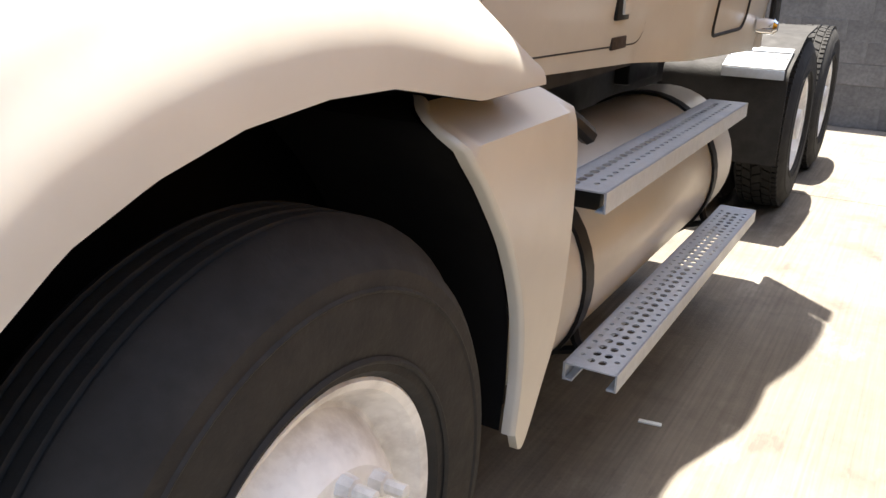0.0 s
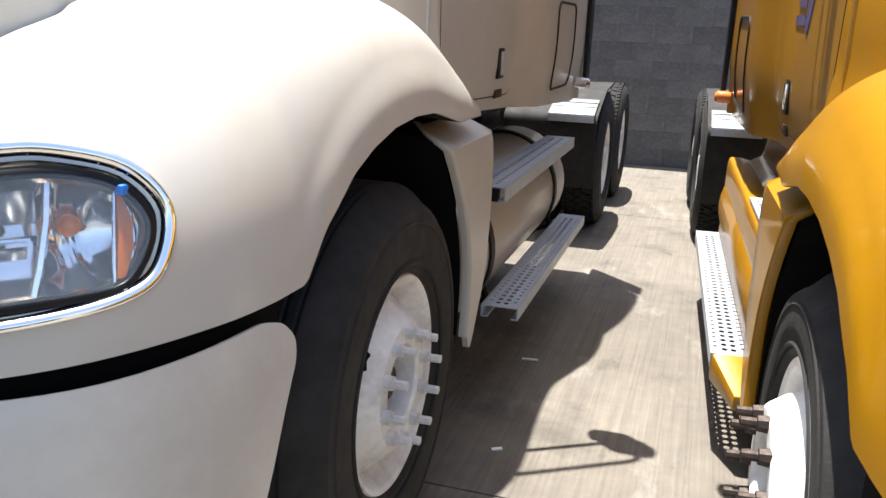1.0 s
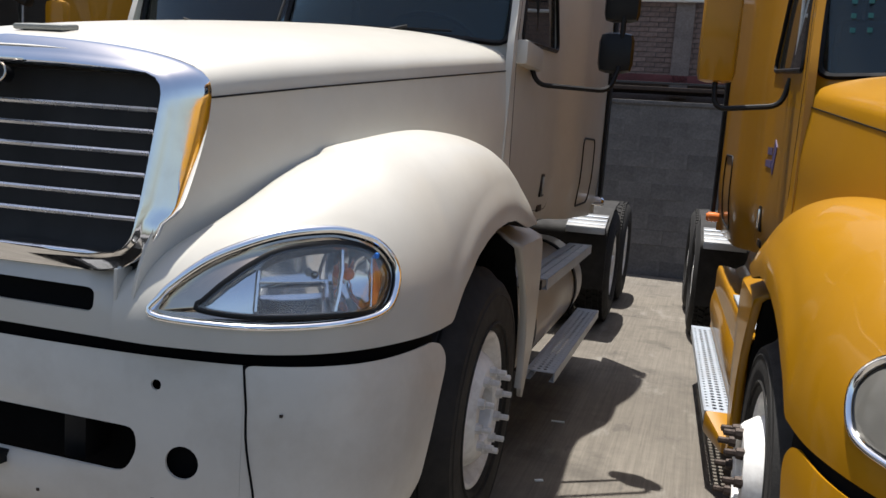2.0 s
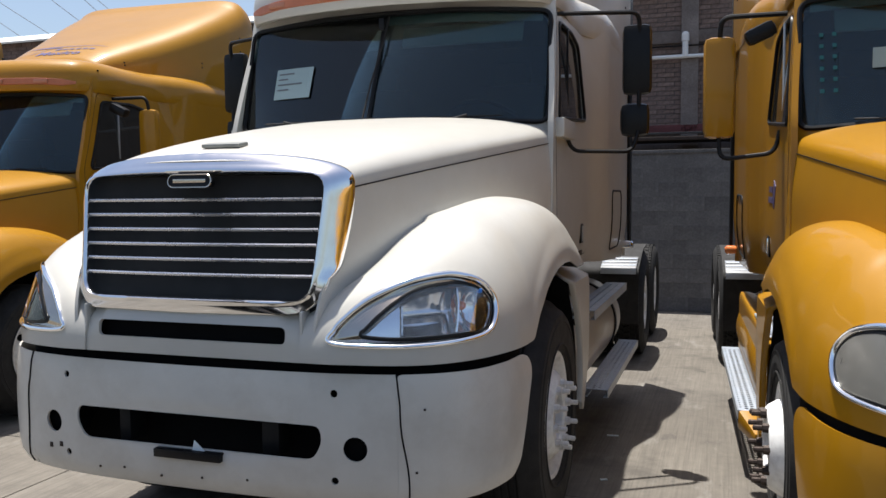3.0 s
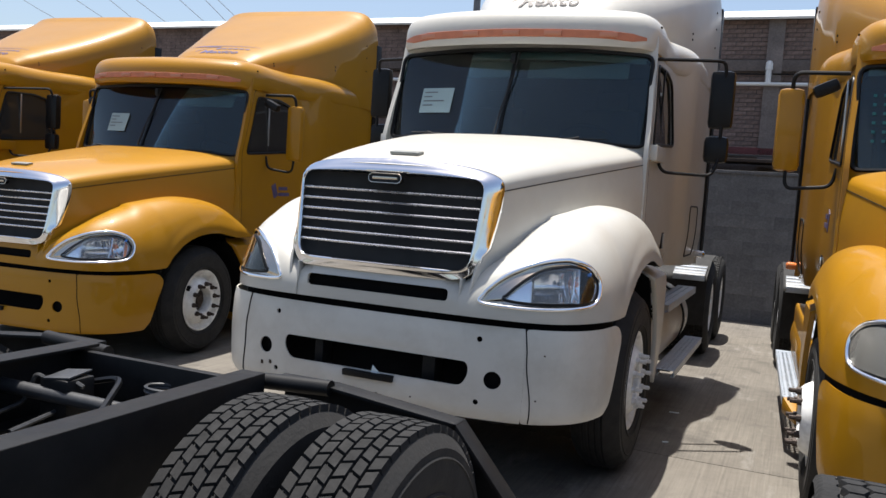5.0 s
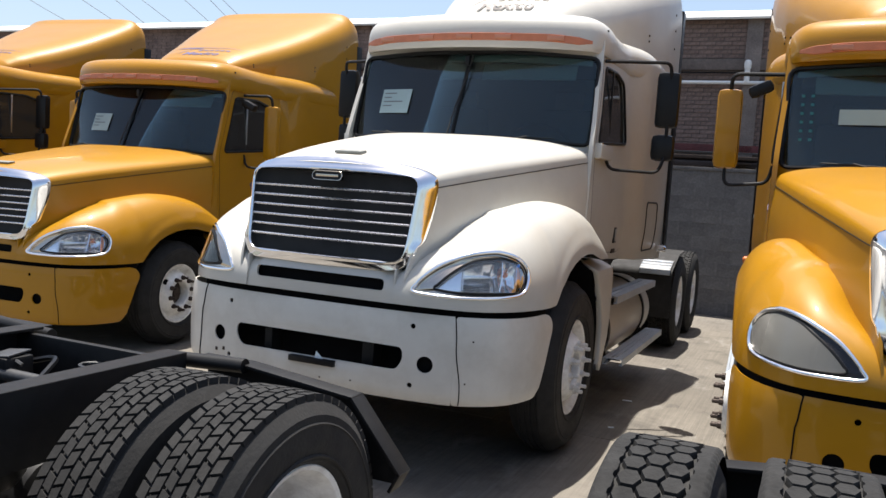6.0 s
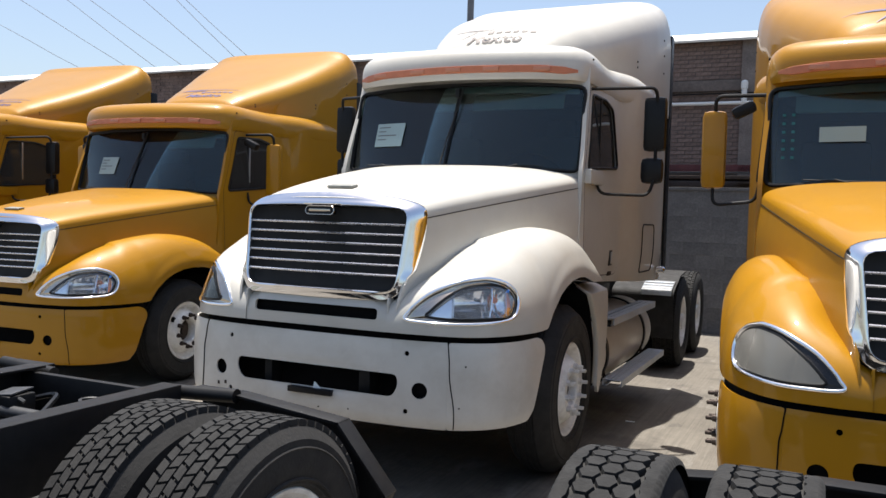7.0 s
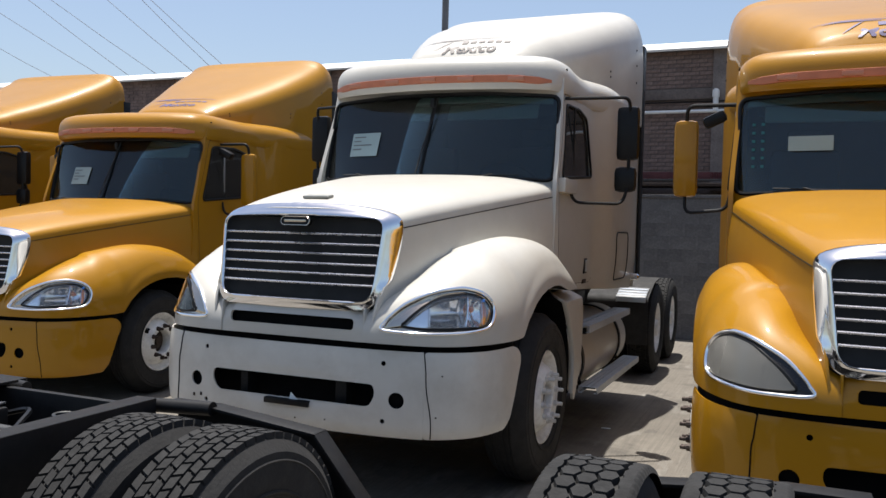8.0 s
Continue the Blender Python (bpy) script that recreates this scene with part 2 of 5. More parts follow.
def box(bm, centre, size, bevel=0.0, m=None):
    mm = Matrix.Translation(centre) @ (m or Matrix()) @ Matrix.Diagonal((*size, 1))
    r = bmesh.ops.create_cube(bm, size=1, matrix=mm)
    if bevel:
        es = list({e for v in r["verts"] for e in v.link_edges})
        bmesh.ops.bevel(bm, geom=es, offset=bevel, segments=2, affect="EDGES", profile=0.6)
    return bm


def boxed(centre, size, bevel=0.0, m=None):
    return box(bmesh.new(), centre, size, bevel, m)


def tube(bm, pts, radius, n=8, closed=False):
    pts = [Vector(p) for p in pts]
    rings = []
    count = len(pts)
    up = None
    for i, p in enumerate(pts):
        a = pts[(i - 1) % count] if closed or i else p
        c = pts[(i + 1) % count] if closed or i < count - 1 else p
        d = (c - a).normalized()
        if up is None:
            up = d.orthogonal().normalized()
        up = (up - d * up.dot(d)).normalized()
        side = d.cross(up)
        rings.append([bm.verts.new(p + radius * (math.cos(2 * math.pi * j / n) * up + math.sin(2 * math.pi * j / n) * side)) for j in range(n)])
    for i in range(count if closed else count - 1):
        a, c = rings[i], rings[(i + 1) % count]
        if closed and i == count - 1:
            # meet the first ring with the least twist
            s = min(range(n), key=lambda q: sum((a[j].co - c[(j + q) % n].co).length for j in range(n)))
            c = [c[(j + s) % n] for j in range(n)]
        for j in range(n):
            bm.faces.new((a[j], a[(j + 1) % n], c[(j + 1) % n], c[j]))
    if not closed:
        bm.faces.new(rings[0][::-1])
        bm.faces.new(rings[-1])
    bmesh.ops.recalc_face_normals(bm, faces=bm.faces)
    return bm


def rounded(pts, r, n=5):
    """A path with its inner corners rounded."""
    pts = [Vector(p) for p in pts]
    out = [pts[0]]
    for a, p, c in zip(pts, pts[1:], pts[2:]):
        d1, d2 = (a - p), (c - p)
        q = min(r, d1.length * 0.45, d2.length * 0.45)
        s, e = p + d1.normalized() * q, p + d2.normalized() * q
        for i in range(n + 1):
            f = i / n
            out.append((1 - f) ** 2 * s + 2 * f * (1 - f) * p + f * f * e)
    return out + [pts[-1]]


def lathe(bm, profile, n=48, closed=False):
    """Turns (x, r) points round the x axis."""
    rings = [[bm.verts.new((x, r * math.cos(2 * math.pi * j / n), r * math.sin(2 * math.pi * j / n))) for j in range(n)] for x, r in profile]
    pairs = list(zip(rings, rings[1:])) + ([(rings[-1], rings[0])] if closed else [])
    for a, c in pairs:
        for j in range(n):
            bm.faces.new((a[j], a[(j + 1) % n], c[(j + 1) % n], c[j]))
    return bm


def surface(fn, nu, nv, skip=None, close_u=False):
    """A grid over u, v in 0..1."""
    bm = bmesh.new()
    g = [[bm.verts.new(fn(i / nu, j / nv)) for j in range(nv + 1)] for i in range(nu if close_u else nu + 1)]
    for i in range(nu):
        for j in range(nv):
            if skip and skip((i + 0.5) / nu, (j + 0.5) / nv):
                continue
            k = (i + 1) % len(g)
            bm.faces.new((g[i][j], g[k][j], g[k][j + 1], g[i][j + 1]))
    loose = [v for v in bm.verts if not v.link_faces]
    bmesh.ops.delete(bm, geom=loose, context="VERTS")
    return bm


def thick(bm, t):
    bmesh.ops.recalc_face_normals(bm, faces=bm.faces)
    bmesh.ops.solidify(bm, geom=bm.faces[:], thickness=t)
    bmesh.ops.recalc_face_normals(bm, faces=bm.faces)
    return bm


def inside(p, loop):
    x, y = p
    hit = False
    for (x1, y1), (x2, y2) in zip(loop, loop[1:] + loop[:1]):
        if (y1 > y) != (y2 > y) and x < (x2 - x1) * (y - y1) / (y2 - y1) + x1:
            hit = not hit
    return hit


def rrect(cx, cy, w, h, r, n=4):
    out = []
    r = min(r, w / 2 - 1e-4, h / 2 - 1e-4)
    for sx, sy, a0 in ((1, 1, 0), (-1, 1, 90), (-1, -1, 180), (1, -1, 270)):
        for i in range(n + 1):
            a = radians(a0 + 90 * i / n)
            out.append((cx + sx * (w / 2 - r) + r * math.cos(a), cy + sy * (h / 2 - r) + r * math.sin(a)))
    return out


def disc(cx, cy, r, n=12, ry=None):
    return [(cx + r * math.cos(2 * math.pi * i / n), cy + (ry or r) * math.sin(2 * math.pi * i / n)) for i in range(n)]


def loop_rounded(pts, r, n=4):
    """A closed 2D loop with rounded corners."""
    out = []
    m = len(pts)
    for i in range(m):
        a, p, c = (Vector(pts[(i + k) % m]) for k in (-1, 0, 1))
        d1, d2 = a - p, c - p
        q = min(r, d1.length * 0.45, d2.length * 0.45)
        s, e = p + d1.normalized() * q, p + d2.normalized() * q
        for j in range(n + 1):
            f = j / n
            v = (1 - f) ** 2 * s + 2 * f * (1 - f) * p + f * f * e
            out.append((v.x, v.y))
    return out


def split_loop(loop, step):
    out = []
    for a, c in zip(loop, loop[1:] + loop[:1]):
        k = max(1, int(math.dist(a, c) / step))
        out += [(lerp(a[0], c[0], i / k), lerp(a[1], c[1], i / k)) for i in range(k)]
    return out


def sheet(outer, holes, fn, t, step):
    """A bent plate of thickness t: the flat outline with its holes, laid out in space by fn(u, v)."""
    from mathutils import geometry
    loops = [split_loop(outer, step)] + [list(h) for h in holes]
    vs, es = [], []
    for lp in loops:
        b0 = len(vs)
        vs += [Vector(p) for p in lp]
        es += [(b0 + i, b0 + (i + 1) % len(lp)) for i in range(len(lp))]
    us, ws = [p[0] for p in outer], [p[1] for p in outer]
    boxes_ = [(min(p[0] for p in h) - step * 0.3, max(p[0] for p in h) + step * 0.3, min(p[1] for p in h) - step * 0.3, max(p[1] for p in h) + step * 0.3, h) for h in loops[1:]]
    edge_pts = np.array([tuple(v) for v in vs])
    for i in range(1, int((max(us) - min(us)) / step)):
        for j in range(1, int((max(ws) - min(ws)) / step)):
            p = (min(us) + i * step, min(ws) + j * step)
            if not inside(p, loops[0]) or any(a < p[0] < c and d < p[1] < e and inside(p, h) for a, c, d, e, h in boxes_):
                continue
            if np.hypot(*(edge_pts - p).T).min() > 0.4 * step:
                vs.append(Vector(p))
    ov, _, of, *_ = geometry.delaunay_2d_cdt(vs, es, [], 0, 1e-6)
    bm = bmesh.new()
    top, low = [], []
    e = 1e-3
    for p in ov:
        q = Vector(fn(p.x, p.y))
        n = (Vector(fn(p.x + e, p.y)) - q).cross(Vector(fn(p.x, p.y + e)) - q).normalized()
        top.append(bm.verts.new(q))
        low.append(bm.verts.new(q - n * t))
    used = {}
    for f in of:
        c = (sum(ov[i].x for i in f) / 3, sum(ov[i].y for i in f) / 3)
        if not inside(c, loops[0]) or any(a < c[0] < b_ and d < c[1] < g and inside(c, h) for a, b_, d, g, h in boxes_):
            continue
        bm.faces.new([top[i] for i in f])
        bm.faces.new([low[i] for i in reversed(f)])
        for a, c2 in zip(f, list(f[1:]) + [f[0]]):
            used[(a, c2)] = True
    for a, c in used:
        if (c, a) not in used:
            bm.faces.new((top[c], top[a], low[a], low[c]))
    bmesh.ops.delete(bm, geom=[v for v in bm.verts if not v.link_faces], context="VERTS")
    bmesh.ops.recalc_face_normals(bm, faces=bm.faces)
    return bm


KEPT = {}


def cached(key, make):
    """A copy of a shape that several things share; it is worked out once."""
    if key not in KEPT:
        KEPT[key] = make()
    return KEPT[key].copy()


# ---- truck: forms shared by all the lorries ----
# plan of the front corner and the fender, from the nose round to the tail: x, y
FENDER_PLAN = [(0.46, -1.318), (0.62, -1.308), (0.83, -1.235), (0.99, -1.09), (1.085, -0.90), (1.13, -0.68), (1.15, -0.22), (1.15, 0.22), (1.135, 0.64)]
FENDER_IN = [(0.0, 1.0), (-0.2, 0.98), (-0.5, 0.86), (-0.75, 0.66), (-0.9, 0.43), (-1.0, 0.12), (-1.0, 0.0), (-1.0, 0.0), (-1.0, 0.0)]
CREST_Z = [1.16, 1.27, 1.38, 1.437, 1.477, 1.520, 1.573, 1.500, 1.25]
CREST_D = [0.08, 0.21, 0.33, 0.38, 0.385, 0.35, 0.27, 0.18, 0.06]
VALLEY_D = [0.34, 0.42, 0.50, 0.54, 0.52, 0.45, 0.34, 0.25, 0.17]
VALLEY_Z = [1.16, 1.24, 1.335, 1.387, 1.427, 1.465, 1.512, 1.45, 1.225]
ARCH = [(-0.70, 0.992), (-0.61, 0.998), (-0.54, 1.09), (-0.42, 1.18), (-0.32, 1.222), (-0.20, 1.253), (-0.06, 1.266), (0.08, 1.262), (0.22, 1.235), (0.34, 1.212), (0.64, 1.203)]
SUPER = 2.2


def lip_z(k):
    x, y = curve_at(FENDER_PLAN, k)
    return 1.0 - 0.008 * smooth((k - 0.8) / 2) if y < -0.7 else table_at(ARCH, y)


def fender_point(k, v):
    """k: station along the plan; v: 0 at the lip, 0.62 at the crest, 1 at the valley by the hood."""
    px, py = curve_at(FENDER_PLAN, k)
    ix, iy = curve_at(FENDER_IN, k)
    n = math.hypot(ix, iy)
    ix, iy = ix / n, iy / n
    zl, zc, dc = lip_z(k), float(curve_at(CREST_Z, k)), float(curve_at(CREST_D, k))
    dv, zv = float(curve_at(VALLEY_D, k)), float(curve_at(VALLEY_Z, k))
    if v <= 0.62:
        a = v / 0.62 * math.pi / 2
        d = dc * (1 - max(math.cos(a), 0) ** (2 / SUPER))
        z = zl + (zc - zl) * math.sin(a) ** (2 / SUPER)
        flare = 0.009 * smooth((py + 0.72) / 0.25) * (1 - smooth((z - zl - 0.05) / 0.10)) * (1 - smooth((py - 0.30) / 0.3))
        d -= flare
    else:
        f = (v - 0.62) / 0.38
        d = lerp(dc, dv, f)
        z = lerp(zc, zv, f * f)
    return Vector((px + ix * d, py + iy * d, z))


def fender_at(k, z):
    """The face of the fender at a height."""
    zl, zc = lip_z(k), float(curve_at(CREST_Z, k))
    s = min(max((z - zl) / (zc - zl), 0.0), 0.995)
    return fender_point(k, 0.62 * math.asin(s ** (SUPER / 2)) / (math.pi / 2))


def fender_out(k, z, off):
    p = fender_at(k, z)
    n = (fender_at(k + 0.02, z) - p).cross(fender_at(k, z + 0.004) - p).normalized()
    return p + n * off


# outline of the headlamp on the fender: station, height
LAMP_KNOTS = [(0.76, 1.076), (1.58, 1.064), (2.22, 1.063), (2.94, 1.068), (3.52, 1.082), (3.78, 1.118), (3.89, 1.196), (3.64, 1.262), (3.14, 1.292), (2.74, 1.294), (2.26, 1.282), (1.82, 1.256), (1.38, 1.213), (0.98, 1.148), (0.84, 1.116)]
LENS_KNOTS = [(1.34, 1.102), (1.75, 1.092), (2.25, 1.091), (2.9, 1.093), (3.42, 1.096), (3.62, 1.123), (3.74, 1.181), (3.56, 1.234), (3.14, 1.26), (2.66, 1.258), (2.2, 1.242), (1.85, 1.204), (1.6, 1.162), (1.46, 1.132), (1.39, 1.116)]


def closed_curve(knots):
    n = len(knots)
    return [tuple(float(c) for c in curve_at(knots[-2:] + knots + knots[:3], 2 + q)) for q in np.arange(0, n, 0.2)]


LAMP = closed_curve(LAMP_KNOTS)


def loop_offset(loop, d):
    """A lamp outline grown by d metres; a station is about 0.2 m long."""
    pts = [Vector((k * 0.2, z)) for k, z in loop]
    out = []
    for i, p in enumerate(pts):
        g = (pts[(i + 1) % len(pts)] - pts[i - 1]).normalized()
        q = p + Vector((g.y, -g.x)) * d
        out.append((q.x / 0.2, q.y))
    return out


LENS_LOOP = closed_curve(LENS_KNOTS)


def hood_y(u, x):
    return lerp(-1.235 + 0.11 * (x / 0.6) ** 2, 0.33 + 0.22 * (x / 0.92) ** 2, u)


def hood_point(u, v):
    """u: front to cowl; v: 0 at the middle, 0.6 at the crease, 1 down the side."""
    w, zr, zc = lerp(0.555, 0.965, u ** 0.87), lerp(1.610, 1.865, u ** 0.95), lerp(1.712, 2.0, u ** 0.74)
    if v <= 0.6:
        a = v / 0.6 * math.pi / 2
        x = w * math.sin(a) ** 0.66
        z = zr + (zc - zr) * max(math.cos(a), 0) ** 0.66
    else:
        f = (v - 0.6) / 0.4
        x = w + lerp(-0.04, 0.055, smooth(u / 0.35)) * f ** 1.4 + 0.015 * u * math.sin(math.pi * min(f * 1.6, 1))
        z = lerp(zr, 1.10 + 0.19 * smooth(u / 0.3), f)
        return Vector((x, hood_y(u, x) - 0.15 * smooth(f) * (1 - u) ** 4, z))
    return Vector((x, hood_y(u, x), z))


def screen_y(x, z):
    f = (z - 1.97) / 0.58
    return lerp(0.345 + 0.24 * (x / 0.89) ** 2, 0.60 + 0.13 * (x / 0.89) ** 2, f)


def side_x(y, z):
    tumble = lerp(0.05, 0.0, smooth((y - 1.65) / 0.45)) * max(0.0, (z - 1.95) / 0.7) ** 1.6
    low = 0.03 * max(0.0, (1.45 - z) / 0.3) ** 2
    return 0.987 + 0.093 * smooth((y - 1.70) / 0.38) - tumble - low


VISOR_PLAN = [(1.083, 3.24), (1.083, 2.6), (1.08, 2.12), (1.01, 1.86), (0.953, 1.66), (0.953, 1.30), (0.97, 0.96), (0.925, 0.725), (0.80, 0.615), (0.51, 0.515), (0.0, 0.45)]
VISOR_PLAN = VISOR_PLAN + [(-x, y) for x, y in VISOR_PLAN[-2::-1]]
CAP_W = [(1.10, 0.36), (1.13, 0.46), (1.20, 0.53), (1.40, 0.63), (1.7, 0.755), (2.0, 0.87), (2.35, 0.99), (2.7, 1.075), (2.95, 1.10), (3.2, 1.105)]
CAP_TOP = [(1.10, 2.88), (1.13, 2.98), (1.20, 3.09), (1.35, 3.19), (1.6, 3.30), (2.0, 3.435), (2.5, 3.60), (2.9, 3.72), (3.0, 3.755), (3.06, 3.795), (3.14, 3.805), (3.2, 3.77)]
CAP_LOW = [(1.1, 2.83), (1.7, 2.85), (2.1, 2.87), (2.4, 2.82), (2.75, 2.68), (3.2, 2.66)]


def build_wheel(parent, radius, rim_r, at, turn=0.0, style="steer", tread=None, nuts=WHEEL_WHITE, label="", width=0.27, bulge=0.02):
    """Wheel with its outer side towards +x; the origin lies in the middle of the tyre."""
    hw = width / 2
    R = radius
    bm = bmesh.new()
    # steel disc and rim in one turned shape
    if style == "steer":
        prof = [(hw - 0.062, rim_r - 0.036), (hw - 0.018, rim_r - 0.012), (hw - 0.011, rim_r + 0.003), (hw - 0.02, rim_r + 0.012), (hw - 0.05, rim_r + 0.004)]
        face = [(hw - 0.072, rim_r - 0.046), (hw - 0.070, rim_r - 0.056), (hw - 0.060 + 0.15 * bulge, rim_r - 0.066), (hw - 0.036 + 0.62 * bulge, rim_r * 0.70), (hw - 0.020 + 0.9 * bulge, rim_r * 0.625), (hw - 0.013 + bulge, rim_r * 0.575),
                (hw - 0.012 + bulge, 0.120), (hw - 0.02 + bulge, 0.112), (hw - 0.09, 0.108)]
        lathe(bm, prof[::-1] + face, 56)
    else:
        prof = [(hw - 0.05, rim_r + 0.004), (hw - 0.02, rim_r + 0.012), (hw - 0.012, rim_r + 0.004), (hw - 0.018, rim_r - 0.01), (hw - 0.05, rim_r - 0.03),
                (hw - 0.13, rim_r - 0.045), (hw - 0.16, rim_r - 0.06), (hw - 0.20, 0.20), (hw - 0.205, 0.12), (hw - 0.16, 0.115), (hw - 0.05, 0.10), (hw - 0.03, 0.085), (hw - 0.03, 0.0)]
        lathe(bm, prof, 56)
    bmesh.ops.remove_doubles(bm, verts=bm.verts, dist=1e-5)
    bmesh.ops.recalc_face_normals(bm, faces=bm.faces)
    w = part("wheel", bm, WHEEL_WHITE, parent, label, 30, at, (0, 0, turn))
    # tyre
    bm = bmesh.new()
    soft = 1.0 if style == "steer" else 0.0
    sec = [(-hw + 0.025, rim_r), (-hw, rim_r + 0.02), (-hw - 0.012, lerp(rim_r, R, 0.35)), (-hw - 0.006, lerp(rim_r, R, 0.72)), (-hw + 0.012, R - 0.035 - 0.010 * soft), (-hw + 0.03 + 0.004 * soft, R - 0.012 - 0.020 * soft)]
    if tread is None:
        ribs = []
        for g in (-0.052, -0.017, 0.017, 0.052):
            ribs += [(g - 0.007, R), (g - 0.004, R - 0.007), (g + 0.004, R - 0.007), (g + 0.007, R)]
        mid = [(-hw + 0.064, R - 0.004)] + ribs + [(hw - 0.064, R - 0.004)]
    else:
        mid = [(-hw + 0.04, R - 0.016), (hw - 0.04, R - 0.016)]
    prof = sec + mid + [(-x, r) for x, r in sec[::-1]]
    # shallow rings on the outer wall
    lathe(bm, prof, 72)
    for rr in (lerp(rim_r, R, 0.16), lerp(rim_r, R, 0.60)):
        ring = [(hw + 0.006 + 0.006 * math.sin(math.pi * i / 4), rr - 0.006 + 0.012 * i / 4) for i in range(5)]
        lathe(bm, ring, 72)
    bmesh.ops.recalc_face_normals(bm, faces=bm.faces)
    part("tyre", bm, RUBBER, w, "", 30)
    if tread:
        part("tread", tread(R, hw), TREAD, w, "", 30)
    # centre
    bm = bmesh.new()
    if style == "steer":
        lathe(bm, [(hw - 0.085, 0.118), (hw - 0.07, 0.085), (hw - 0.065, 0.05), (hw - 0.03, 0.045), (hw - 0.03, 0.0001)], 24)
    else:
        lathe(bm, [(hw - 0.20, 0.135), (hw - 0.14, 0.13), (hw - 0.06, 0.095), (hw - 0.0, 0.09), (hw + 0.005, 0.0001)], 24)
    bmesh.ops.recalc_face_normals(bm, faces=bm.faces)
    part("hub", bm, RUST if style == "steer" else WHEEL_WHITE, w)
    bm = bmesh.new()
    x0 = hw - 0.016 + bulge if style == "steer" else hw - 0.205
    lathe(bm, [(x0, 0.022), (x0 + 0.026, 0.019), (x0 + 0.028, 0.0125), (x0 + 0.062, 0.012), (x0 + 0.066, 0.0001)], 8)
    bmesh.ops.recalc_face_normals(bm, faces=bm.faces)
    first = None
    for i in range(10):
        a = 2 * math.pi * (i + 0.3) / 10
        p = (0, 0.147 * math.cos(a), 0.147 * math.sin(a))
        if first is None:
            first = part("lug_nut", bm, nuts, w, at=p)
        else:
            again(first, w, p)
    if style == "steer":
        # two valve openings in the sloping disc, their shade laid on as black discs
        bm = bmesh.new()
        lathe(bm, [(-0.01, 0.026), (0.0015, 0.026), (0.002, 0.022), (0.0, 0.0001)], 18)
        bmesh.ops.recalc_face_normals(bm, faces=bm.faces)
        d = rim_r * 0.74
        tilt = math.atan2(0.024, 0.030)
        h = part("hole", bm, VOID, w, at=(hw - 0.046 + 0.42 * bulge, -d * 0.8, d * 0.6), turn=(math.atan2(0.6, -0.8), 0, 0))
        for v in h.data.vertices:
            v.co = Matrix.Rotation(tilt, 3, "Z") @ v.co
        again(h, w, (hw - 0.046 + 0.42 * bulge, d * 0.8, -d * 0.6), (math.atan2(-0.6, 0.8), 0, 0))
    return w


def copy_wheel(w, parent, at, turn=0.0):
    o = again(w, parent, at, (0, 0, turn))
    for c in w.children:
        again(c, o, c.location.copy(), c.rotation_euler.copy())
    return o


def block_tread(rows, gap):
    """Blocks round the tyre: rows of (x0, x1, blocks, first angle in blocks, slant)."""
    def make(R, hw):
        bm = bmesh.new()
        rng = random.Random(9)
        for x0, x1, count, start, slant in rows:
            xm = (x0 + x1) / 2
            for i in range(count):
                a0 = 2 * math.pi * (i + start) / count
                a1 = a0 + 2 * math.pi / count - gap / R
                dr = rng.uniform(-0.0006, 0.0006)
                vs = []
                for r, e in ((R - 0.022, 0.0), (R - abs(xm) * 0.04 + dr, 0.0022)):
                    for x, a in ((x0 + e, a0 + e / R), (x1 - e, a0 + e / R), (x1 - e, a1 - e / R), (x0 + e, a1 - e / R)):
                        q = a + slant * (x - xm)
                        vs.append(bm.verts.new((x, r * math.cos(q), r * math.sin(q))))
                for f in ((0, 1, 5, 4), (1, 2, 6, 5), (2, 3, 7, 6), (3, 0, 4, 7), (4, 5, 6, 7)):
                    bm.faces.new([vs[j] for j in f])
        bmesh.ops.recalc_face_normals(bm, faces=bm.faces)
        return bm
    return make


def hex_tread(count):
    """Close-packed six-sided lugs in three rows between two solid, notched shoulder ribs."""
    def make(R, hw):
        bm = bmesh.new()
        pitch = 2 * math.pi / count
        for ri, xc in enumerate((-0.0455, 0.0, 0.0455)):
            for i in range(count):
                ac = (i + 0.5 * (ri % 2)) * pitch
                ring = [(xc + 0.0285 * sx, ac + pitch * sa) for sx, sa in ((-1, 0), (-0.5, -0.47), (0.5, -0.47), (1, 0), (0.5, 0.47), (-0.5, 0.47))]
                low = [bm.verts.new((x, (R - 0.020) * math.cos(a), (R - 0.020) * math.sin(a))) for x, a in ring]
                f = 0.87
                top = [bm.verts.new((lerp(xc, x, f), R * math.cos(lerp(ac, a, f)), R * math.sin(lerp(ac, a, f)))) for x, a in ring]
                bm.faces.new(top)
                for j in range(6):
                    bm.faces.new((low[j], low[(j + 1) % 6], top[(j + 1) % 6], top[j]))
        n = count * 6
        for s in (-1, 1):
            rows_ = []
            for x, r in ((0.0, R - 0.022), (0.0, R - 0.002), (0.104, R - 0.003), (0.113, R - 0.008), (0.119, R - 0.022)):
                rows_.append([])
                for i in range(n):
                    q = x or (0.0805 if i % 6 in (0, 1) else 0.0755)
                    if x == 0.113 and i % 3 == 0:
                        q = 0.108
                    th = 2 * math.pi * i / n
                    rows_[-1].append(bm.verts.new((s * q, r * math.cos(th), r * math.sin(th))))
            for p, q in zip(rows_, rows_[1:]):
                for j in range(n):
                    bm.faces.new((p[j], p[(j + 1) % n], q[(j + 1) % n], q[j]))
        bmesh.ops.recalc_face_normals(bm, faces=bm.faces)
        return bm
    return make


